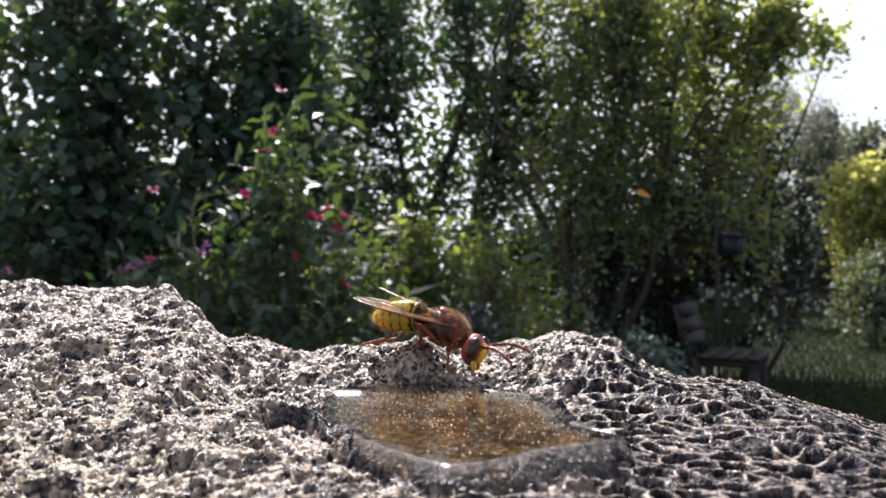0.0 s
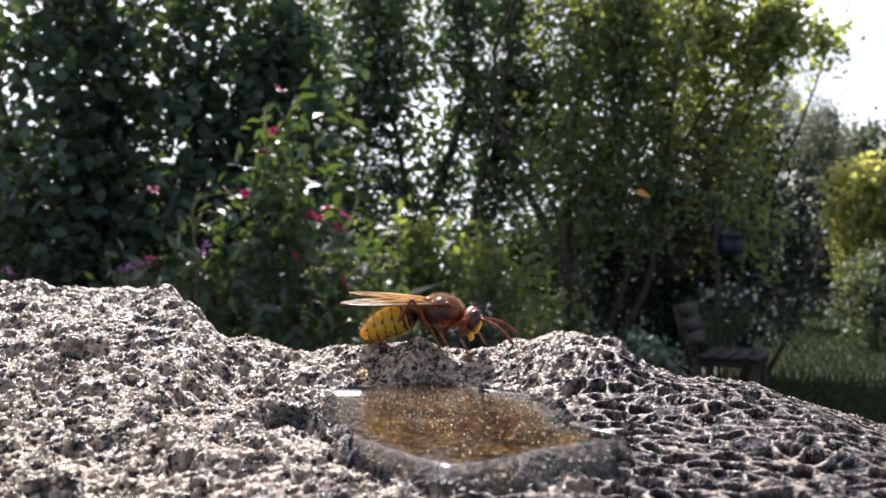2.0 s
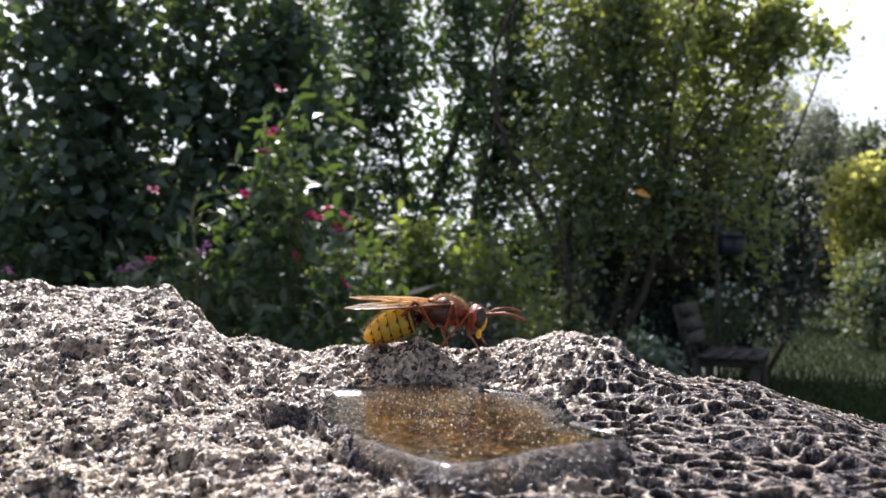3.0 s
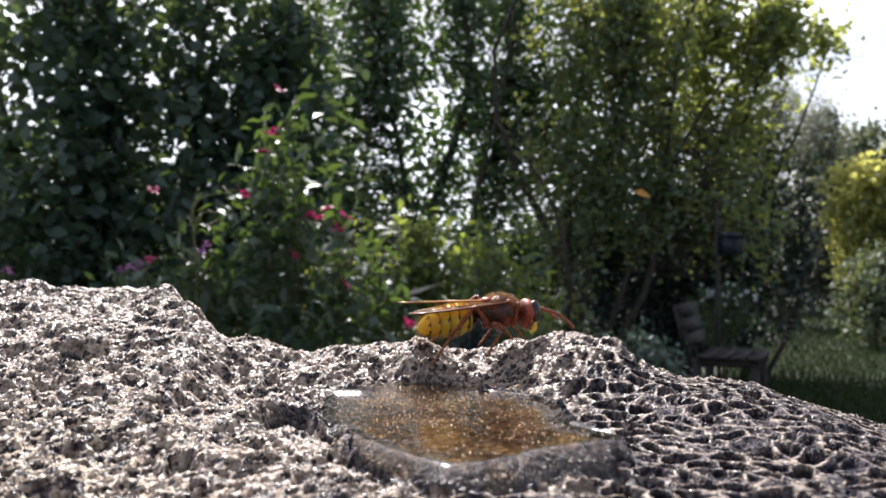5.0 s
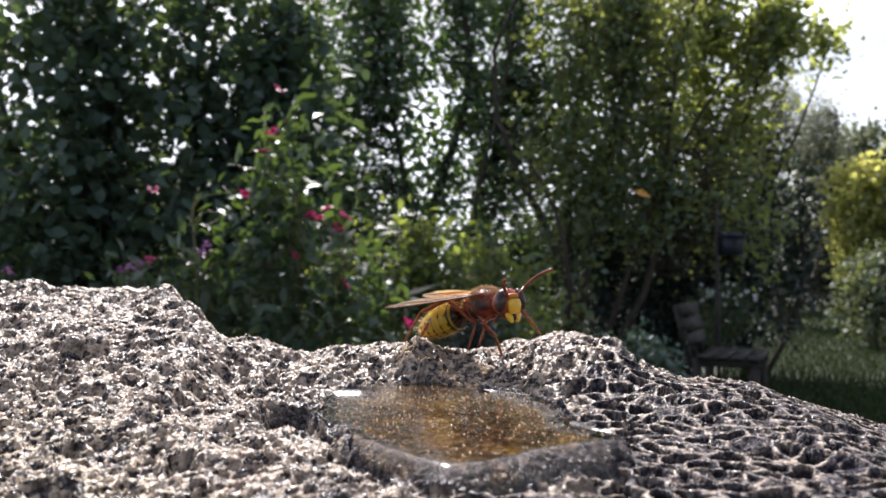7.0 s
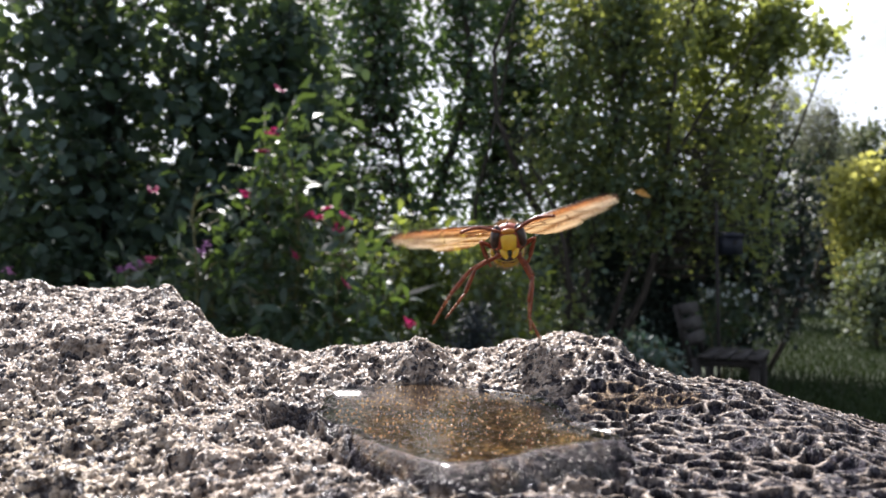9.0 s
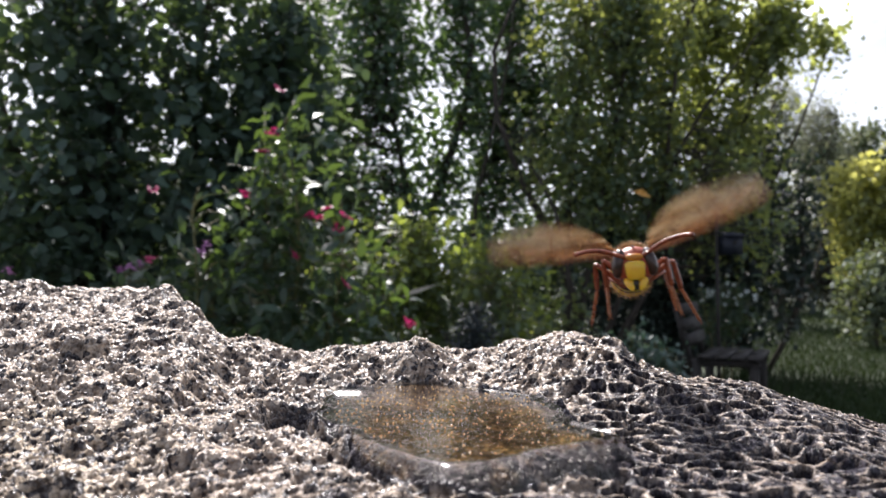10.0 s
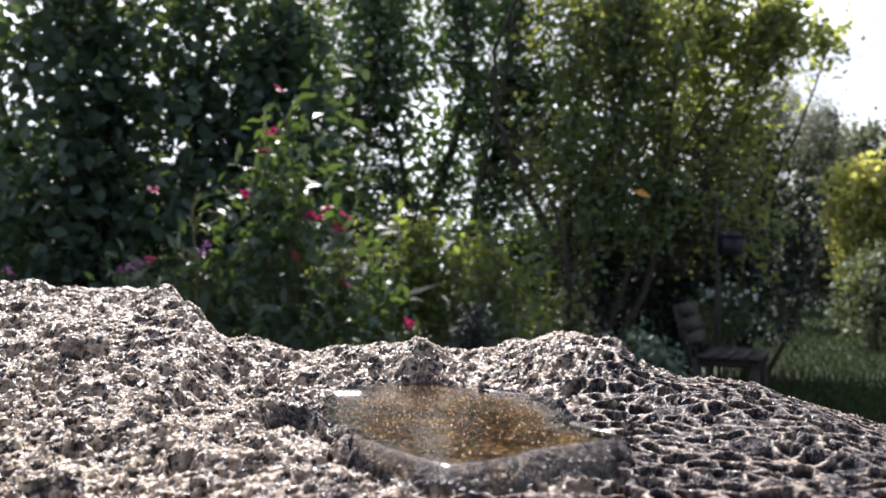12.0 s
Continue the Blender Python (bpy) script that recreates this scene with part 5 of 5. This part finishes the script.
        tube_data([Vector(q) * MM for q in pts], [r * MM for r in rad], 8, v, f)
        ant = part("antenna", mesh_from("antenna", v, f, LEGS), LEGS, head, "jointed red-brown feeler")
        joint(ant, 3.45, s * 0.75, 0.45)
        p["antenna"].append(ant)

    # wings: span along y, leading edge ahead
    p["wing"] = []
    for s in (1, -1):
        def sheet(name, outline, parent, lift):
            bm = bmesh.new()
            vs = [bm.verts.new((x * MM, s * y * MM, (lift + 0.012 * y) * MM)) for x, y in outline]
            face = bm.faces.new(vs)
            ex = bmesh.ops.extrude_face_region(bm, geom=[face])
            for e in ex["geom"]:
                if isinstance(e, bmesh.types.BMVert):
                    e.co.z -= 0.03 * MM
            bmesh.ops.recalc_face_normals(bm, faces=bm.faces)
            bmesh.ops.triangulate(bm, faces=bm.faces)
            ob = part(name, bm, MEMBRANE, parent, "clear amber wing")
            for q in ob.data.polygons:
                q.use_smooth = False
            return ob
        fore = [(0.5, 0), (0.9, 3), (1.0, 8), (0.8, 13), (0.2, 17), (-0.8, 19.2), (-2.0, 19.0), (-3.4, 16.5), (-4.0, 13), (-3.4, 9), (-2.6, 5), (-1.2, 1.5), (-0.5, 0)]
        hind = [(-0.6, 0.6), (-2.2, 4), (-3.0, 8), (-3.6, 12.0), (-4.3, 12.6), (-5.0, 11.0), (-5.1, 8), (-4.3, 5), (-2.7, 2), (-1.2, 0.6)]
        wing = sheet("wing", fore, thing, 0.0)
        hw = sheet("hind_wing", hind, wing, -0.12)
        v, f = [], []
        lines = [[(0.5, 0), (0.9, 3), (1.0, 8), (0.8, 13), (0.2, 17), (-0.8, 19.2)], [(0.2, 0), (0.35, 4), (0.3, 9), (0.7, 12.5)],
                 [(-0.2, 0), (-0.6, 4), (-1.1, 9), (-1.6, 13), (-2.2, 16.5)], [(-0.4, 0.5), (-1.6, 4), (-2.6, 8), (-3.3, 12)],
                 [(0.3, 9), (-0.7, 10.5), (-1.6, 13)], [(-1.1, 9), (-2.2, 9.6), (-2.9, 9.6)], [(0.7, 12.8), (-0.2, 14.5), (-1.2, 17.2)],
                 [(-0.6, 4), (-1.2, 4.8), (-1.9, 5.2)]]
        for k, line in enumerate(lines):
            tube_data([Vector((x, s * y, 0.012 * y)) * MM for x, y in line], [(0.17 if k == 0 else 0.085) * MM] * len(line), 5, v, f)
        part("venation", mesh_from("venation", v, f, VEIN), VEIN, wing, "brown wing veins")
        joint(wing, 1.4, s * 2.1, 1.9)
        p["wing"].append(wing)

    # legs: thigh > shin, foot
    p["leg"] = {}
    for kind, (hx, hy, hz) in HIPS.items():
        a, b, c = BONES[kind]
        for s in (1, -1):
            v, f = [], []
            tube_data([Vector((x, 0, z)) * MM for x, z in ((-0.5, 0.25), (0.3, 0), (0.9, -0.05), (a * 0.5, 0.12), (a * 0.9, 0.05), (a, 0))],
                      [r * MM for r in (0.48, 0.54, 0.30, 0.40, 0.33, 0.25)], 10, v, f)
            leg = part("leg", mesh_from("leg", v, f, LEGS), LEGS, thing, "jointed red-brown leg")
            joint(leg, hx, s * hy, hz)
            v, f = [], []
            tube_data([Vector((x, 0, z)) * MM for x, z in ((0, 0), (0.4, 0.05), (b * 0.6, 0), (b * 0.93, 0), (b, 0))],
                      [r * MM for r in (0.26, 0.32, 0.40, 0.37, 0.24)], 8, v, f)
            tube_data([Vector((b * 0.95, 0.15, -0.1)) * MM, Vector((b + 0.9, 0.2, -0.55)) * MM], [0.08 * MM, 0.03 * MM], 4, v, f)
            for k in range(14):
                q = Vector((rng.uniform(0.5, b), 0, 0)) * MM
                d = Vector((0.4, rng.gauss(0, 1), rng.gauss(0, 1))).normalized()
                tube_data([q, q + d * 0.8 * MM], [0.03 * MM, 0.008 * MM], 3, v, f)
            shin = part("shin", mesh_from("shin", v, f, LEGS), LEGS, leg)
            v, f = [], []
            x0 = 0.0
            for k, share in enumerate((0.42, 0.18, 0.14, 0.10, 0.16)):
                x1 = x0 + c * share
                tube_data([Vector((x0, 0, 0)) * MM, Vector((x0 + 0.7 * (x1 - x0), 0, 0)) * MM, Vector((x1, 0, -0.02)) * MM],
                          [r * MM for r in (0.20, 0.27 - 0.012 * k, 0.29 - 0.012 * k)], 7, v, f)
                x0 = x1
            for q in (-1, 1):
                tube_data([Vector((c, 0, 0)) * MM, Vector((c + 0.35, q * 0.25, 0.05)) * MM, Vector((c + 0.55, q * 0.35, -0.15)) * MM],
                          [0.08 * MM, 0.06 * MM, 0.015 * MM], 5, v, f)
            foot = part("foot", mesh_from("foot", v, f, FEET), FEET, leg, "paler clawed foot")
            p["leg"][kind, s] = (leg, shin, foot)
    return thing, p


HORNET, HORNET_PARTS = hornet()


# ---- what moves ----
def bone(start, end, up_hint):
    """Pose whose x axis runs from start to end."""
    x = (end - start).normalized()
    y = up_hint.cross(x)
    y = y.normalized() if y.length > 1e-6 else Vector((0, 1, 0))
    z = x.cross(y)
    m = Matrix((x, y, z)).transposed().to_4x4()
    m.translation = start
    return m


def leg_pose(kind, side, toe):
    """Thigh, shin and foot poses that bring the toe (body space, mm) to its place."""
    a, b, c = BONES[kind]
    hx, hy, hz = HIPS[kind]
    hip = Vector((hx, side * hy, hz))
    toe = Vector(toe)
    out = Vector((toe.x - hip.x, toe.y - hip.y, 0))
    out = out.normalized() if out.length > 0.3 else Vector((0, side, 0))
    ankle = toe - c * (0.62 * out + Vector((0, 0, -0.78))).normalized()
    gap = ankle - hip
    reach = min(max(gap.length, abs(a - b) + 0.3), a + b - 0.05)
    gap = gap.normalized() * reach
    ankle = hip + gap
    k = (a * a - b * b + reach * reach) / (2 * reach)
    h = math.sqrt(max(a * a - k * k, 0.0))
    axis = gap.normalized()
    rise = Vector((0, 0, 1)) + 0.45 * Vector((0, side, 0)) + 0.2 * out if toe.z > -8.5 or abs(toe.x - hip.x) > 4 else Vector((0.0, 0.8 * side, 0.25))
    rise = rise - axis * rise.dot(axis)
    knee = hip + axis * k + rise.normalized() * h
    hint = Vector((0, 0.35 * side, 1))
    thigh = bone(hip * MM, knee * MM, hint)
    shin = bone(knee * MM, ankle * MM, hint)
    foot = bone(ankle * MM, toe * MM, hint)
    return thigh, thigh.inverted() @ shin, thigh.inverted() @ foot


# seconds; thorax in mm from the lens (right, ahead, up); heading, nose-down, roll in degrees
BODY = [
    (0.0, 0.91, 120.45, -8.96, -24, 38, 0),
    (0.3, 0.31, 120.48, -9.75, -24, 41, 0),
    (0.6, 0.41, 120.48, -9.75, -24, 40, 0),
    (0.9, 0.71, 120.49, -10.04, -24, 42, 0),
    (1.2, 0.91, 120.47, -9.45, -24, 39, 0),
    (1.5, 0.12, 120.44, -8.57, -16, 29, 0),
    (1.8, -0.7, 126.37, -6.73, -5, 9, 0),
    (2.0, -0.49, 126.36, -6.42, -5, 7, 0),
    (2.2, -0.08, 126.34, -6.0, -4, 4, 0),
    (2.5, -0.18, 126.34, -6.0, 0, 2, 0),
    (2.7, -0.08, 126.35, -6.21, 2, 3, 0),
    (3.0, 0.23, 126.36, -6.52, 0, 4, 0),
    (3.2, 1.47, 126.35, -6.31, 0, 4, 0),
    (4.0, 5.5, 125.36, -6.3, 10, 1, 0),
    (4.8, 9.4, 125.35, -6.1, 18, 0, 0),
    (5.0, 9.8, 125.36, -6.2, 19, 0, 0),
    (5.4, 9.2, 125.36, -6.2, 18, 0, 0),
    (5.6, 9.5, 125.35, -6.1, 16, 0, 0),
    (5.8, 10.2, 125.34, -5.9, 8, 0, 0),
    (6.0, 9.98, 125.32, -5.47, -6, 0, 0),
    (6.2, 9.53, 124.81, -5.24, -14, -2, 0),
    (6.4, 9.7, 124.31, -5.22, -17, -2, 0),
    (6.6, 9.49, 124.3, -5.02, -18, -3, 0),
    (6.8, 8.24, 123.77, -4.6, -30, -8, 0),
    (7.0, 7.19, 123.28, -5.05, -38, -10, 0),
    (7.2, 6.59, 123.29, -5.15, -40, -10, 0),
    (7.8, 6.76, 122.76, -4.15, -58, -14, 0),
    (8.4, 7.97, 122.67, -1.74, -78, -18, 0),
    (8.8, 9.79, 125.09, 4.31, -93.8, -4, 3),
    (9.0, 11.14, 119.99, 6.44, -94.5, -4, 5),
    (9.2, 14.4, 113.5, 6.95, -96.2, -4, 3),
    (9.5, 19.0, 109.0, 6.2, -98.5, -4, 8),
    (9.7, 22.4, 105.5, 5.1, -100.3, -4, 10),
    (10.0, 26.95, 99.0, 1.55, -103.1, -4, 5),
    (10.3, 32.0, 95.8, 0.0, -105.8, -4, 8),
    (10.5, 35.3, 92.0, -2.2, -108.0, -4, 4),
    (10.7, 36.9, 82.5, -3.4, -110.7, -4, 2),
    (10.9, 38.1, 73.5, -3.4, -113.5, -4, 2),
    (11.0, 40.1, 70.5, -4.1, -115.7, -4, 2),
    (11.1, 42.9, 68.2, -4.0, -117.7, -4, 0),
    (11.2, 45.9, 67.2, -3.9, -119.6, -4, 0),
    (11.3, 49.5, 66.6, -3.9, -121.5, -4, 0),
    (11.4, 53.6, 66.1, -4.0, -123.6, -4, 0),
    (11.5, 58.3, 66.0, -4.2, -125.7, -4, 0),
    (12.0, 80.0, 65.0, -5.0, -133.8, -4, 0),
]
# seconds; head nose-down, head turn; abdomen droop; feelers: droop, spread
POSTURE = [
    (0.0, -20, -4, 34, -14, 10), (0.3, -22, -4, 34, 8, 8), (0.6, -22, -4, 34, 8, 8), (0.9, -22, -4, 34, 8, 8), (1.2, -20, -4, 34, -12, 8), (1.5, -12, -8, 30, -16, 6),
    (1.8, 8, -4, 22, 0, 6), (2.0, 14, -4, 22, 0, 6), (2.2, 14, 0, 22, 2, 8), (2.5, 14, 4, 24, 22, 6), (2.7, 14, 4, 24, 24, 8), (3.0, 10, 0, 20, -20, 10),
    (3.2, 0, 0, 18, 18, 6), (4.0, 0, 0, 18, 12, 8), (4.8, 2, 0, 5, 10, 8), (5.0, 2, 0, 5, 14, 8), (5.4, 2, 0, 5, 2, 8), (5.6, 2, 0, 5, -2, 8), (5.8, 0, 0, 7, -10, 8),
    (6.0, 0, -8, 12, -40, 12), (6.2, 2, -22, 6, -38, 14), (6.4, 2, -26, 5, -34, 14), (6.6, 2, -26, 5, -34, 14), (6.8, 2, -22, 8, -34, 18), (7.0, 4, -22, 5, -34, 24),
    (7.2, 4, -20, 9, -26, 26), (7.8, 4, -12, 14, -20, 34), (8.4, 6, 0, 14, -14, 44), (8.8, 8, 0, 0, -12, 46), (9.2, 6, 0, 0, -24, 46), (9.7, 4, 0, 0, -20, 48),
    (10.3, 6, 0, 0, -22, 48), (11.0, 8, 0, 0, -16, 48), (12.0, 8, 0, 0, -16, 48)]
# toes on the stone: seconds, then right, ahead, up in mm; None while the leg hangs free
TOES = {
    ('front', -1): [(0.0, 0.6, 118.2, -15.7), (1.7, 4.7, 121.9, -14.3), (3.0, 6.6, 123.9, -13.2), (3.9, 14.4, 124.5, -11.1), (6.9, 10.2, 121.1, -13.6), (8.3, None, None, None)],
    ('front', 1): [(0.0, 2.9, 127.5, -12.3), (1.7, 7.6, 127.5, -12.1), (3.9, 12.6, 127.5, -11.3), (5.9, 15.4, 127.5, -10.6), (6.7, 17.6, 127.5, -10.2), (8.3, None, None, None)],
    ('middle', -1): [(0.0, -8.3, 122.4, -13.2), (1.7, -0.6, 124.6, -12.6), (3.3, 1.6, 123.4, -13.5), (4.0, 7.6, 121.9, -13.9), (6.8, 4.5, 125.4, -12.9), (8.9, None, None, None)],
    ('middle', 1): [(0.0, -5.1, 127.5, -11.8), (1.7, 0.6, 127.5, -12.2), (3.7, 6.7, 127.5, -12.2), (7.6, 15.6, 127.5, -10.6), (8.9, None, None, None)],
    ('hind', -1): [(0.0, -14.9, 127.6, -12.4), (1.7, -13.0, 124.4, -13.3), (3.9, -1.9, 118.4, -14.9), (5.7, -7.0, 127.3, -11.9), (7.9, -1.4, 127.8, -12.0), (9.0, None, None, None)],
    ('hind', 1): [(0.0, -13.4, 127.5, -12.4), (3.7, -2.3, 127.5, -11.9), (5.9, -4.6, 127.5, -11.8), (8.0, 12.5, 127.5, -11.3), (9.0, None, None, None)],
}
# legs in flight: which way thigh, shin and foot point, folded and (just off the stone) trailing
FREE = {"front": ((0.2, 0.62, 0.62), (-0.2, 0.05, -1), (0.35, 0.1, -0.85)), "middle": ((0.1, 0.75, 0.6), (-0.5, 0.12, -0.75), (-0.2, 0.3, -0.8)),
        "hind": ((-0.8, 0.5, 0.3), (-0.9, 0.1, -0.35), (-0.85, 0.1, -0.5))}


TRAIL = {"front": ((0.5, 0.7, 0.35), (-0.6, -0.2, -0.6), (-0.7, -0.1, -0.2)), "middle": ((0.1, 0.6, -0.5), (-0.1, 0.1, -1), (0.4, 0.3, -0.85)),
         "hind": ((-0.5, 0.55, -0.45), (-0.2, 0.28, -1), (-0.1, 0.6, -0.8))}


def hanging(kind, side, fold):
    """Hip, knee, ankle and toe of a leg that hangs free (body space, mm)."""
    hx, hy, hz = HIPS[kind]
    pts = [Vector((hx, side * hy, hz))]
    for low, high, n in zip(TRAIL[kind], FREE[kind], BONES[kind]):
        x, y, z = [p + (q - p) * fold for p, q in zip(low, high)]
        lean = -0.35 + 0.41 * fold if side > 0 else 0.45 - 0.55 * fold
        if kind == "front":
            lean *= fold
        pts.append(pts[-1] + Vector((x + (0.06 if side > 0 else -0.10), side * (y + lean), z)).normalized() * n)
    return pts



# wings in flight: seconds, stroke of the left and the right wing above level, sweep to the rear, pitch of the blade, in degrees
STROKES = [(8.7, 22, 20, 0, -10), (8.8, 24, 22, 5, -15), (8.9, 18, 16, 10, -15), (9.0, 14, 2, 12, -34), (9.1, 10, 10, 10, -38), (9.2, 8, 4, 12, -30), (9.3, 20, 2, 10, -32), (9.4, 44, 34, 52, 50), (9.5, 34, 22, 66, 60), (9.6, 24, -2, 12, -30),
           (9.7, 22, -4, 12, -26), (9.8, 30, 20, 45, 50), (9.9, 20, 8, 25, 55), (10.0, 22, 4, 8, 66), (10.1, 16, 6, 14, 20), (10.2, 30, 22, 40, 50), (10.3, 18, 2, 14, -10), (10.4, 32, 22, 48, 55), (10.5, 38, 14, 62, 58), (10.6, 24, 14, 30, 30),
           (10.7, 8, 8, 14, -15), (10.8, 14, 14, 14, 0), (10.9, 12, 14, 16, 20), (11.0, 40, 22, 34, 60), (11.1, 40, 30, 45, 50), (11.2, 18, 12, 14, 0), (11.3, 18, 10, 14, -10), (11.4, 16, 8, 14, -10), (11.5, 14, -16, 14, -10), (11.6, 20, 16, 14, 0)]
# moments at which the wings turn and nearly stand
TURNS = (9.0, 9.1, 9.2, 9.3, 9.6, 9.7)
REST = [(0.0, 82, 82, -25), (1.2, 82, 82, -25), (1.8, 84, 76, -9), (3.2, 84, 78, -8), (4.8, 84, 84, -7), (6.0, 82, 84, -6), (6.6, 81, 84, -7), (7.0, 77, 74, 0), (7.2, 76, 70, 2), (8.4, 66, 62, 3)]


def between(rows, t):
    """Values at t, eased between the rows."""
    if t <= rows[0][0]:
        return rows[0][1:]
    for p, q in zip(rows, rows[1:]):
        if t <= q[0]:
            k = (t - p[0]) / (q[0] - p[0])
            k = k * k * (3 - 2 * k)
            return [u + (w - u) * k for u, w in zip(p[1:], q[1:])]
    return rows[-1][1:]


def body_pose(t):
    x, y, z, yaw, pitch, roll = between(BODY, t)
    return pose(x * MM, y * MM, EYE_H + z * MM) @ pose(0, 0, 0, 0, 0, yaw) @ pose(0, 0, 0, 0, pitch, 0) @ pose(0, 0, 0, roll, 0, 0)


def motions():
    walk(HORNET, [(r[0], body_pose(r[0])) for r in BODY])
    P = HORNET_PARTS
    at_mm = lambda ob: Matrix.Translation(ob.location.copy())
    head, ab = at_mm(P["head"]), at_mm(P["abdomen"])
    walk(P["head"], [(r[0], head @ pose(0, 0, 0, 0, 0, r[2]) @ pose(0, 0, 0, 0, r[1], 0)) for r in POSTURE])
    walk(P["abdomen"], [(r[0], ab @ pose(0, 0, 0, 0, -r[3], 0)) for r in POSTURE])
    for i, ant in enumerate(P["antenna"]):
        s = 1 if i == 0 else -1
        m = at_mm(ant)
        walk(ant, [(r[0], m @ pose(0, 0, 0, 0, 0, s * (r[5] + 2 * math.sin(5 * r[0] + i))) @ pose(0, 0, 0, 0, r[4] + (7 if i else -3), 0)) for r in POSTURE])
    for i, wing in enumerate(P["wing"]):
        s = 1 if i == 0 else -1
        m = at_mm(wing)
        def folded(sweep, feather, lift):
            return m @ pose(0, 0, 0, 0, 0, s * sweep) @ pose(0, 0, 0, s * lift, 0, 0) @ pose(0, 0, 0, 0, 90 - feather, 0)
        def beating(stroke, sweep=14, pitch=-15):
            return m @ pose(0, 0, 0, 0, 0, s * sweep) @ pose(0, 0, 0, s * stroke, 0, 0) @ pose(0, 0, 0, 0, pitch, 0)
        rows = [(t, folded(a if s > 0 else a - 3, b, c + (5 if s > 0 else 0))) for t, a, b, c in REST]
        rows.append((8.5, folded(40, 90, 10)))
        rows.append((8.6, beating(20)))
        for t, left, right, sweep, pitch in STROKES:
            k = left if s > 0 else right
            beat = 5 if t in TURNS else 15
            rows += [(t - 1 / FPS, beating(k + beat, sweep, pitch)), (t, beating(k, sweep, pitch)), (t + 1 / FPS, beating(k - beat, sweep, pitch))]
        rows.append((12.0, beating(20)))
        walk(wing, rows)
    steps = sorted({round(0.1 * k, 2) for k in range(0, 114, 1)} | {12.0})
    for (kind, s), (leg, shin, foot) in P["leg"].items():
        rows = ([], [], [])
        hang = hanging(kind, s, 0.0)[3]
        hint = Vector((0.3, 0.35 * s, 1))
        def loose(t):
            free = hanging(kind, s, min(1.0, max(0.0, (t - 9.05) / 0.7)))
            m3 = [bone(a * MM, b * MM, hint) for a, b in zip(free, free[1:])]
            return m3[0], m3[0].inverted() @ m3[1], m3[0].inverted() @ m3[2]
        planted = TOES[kind, s]
        for t in steps:
            m = body_pose(t).inverted()
            toe = None
            for p, q in zip(planted, planted[1:] + planted[-1:]):
                if p[0] <= t and (t < q[0] or q is p):
                    k = 0.0 if q is p else max(0.0, 1 - (q[0] - t) / 0.2)
                    def local(r):
                        if r[1] is None:
                            return hang
                        return m @ Vector((r[1] * MM, r[2] * MM, EYE_H + r[3] * MM)) / MM
                    toe = local(p).lerp(local(q), k) + Vector((0, 0, 1.2 * math.sin(k * math.pi)))
            off = planted[-1][0]
            for store, value in zip(rows, loose(t) if t > off + 0.05 else leg_pose(kind, s, toe)):
                store.append((t, value))
        for ob, r in zip((leg, shin, foot), rows):
            walk(ob, r)


motions()
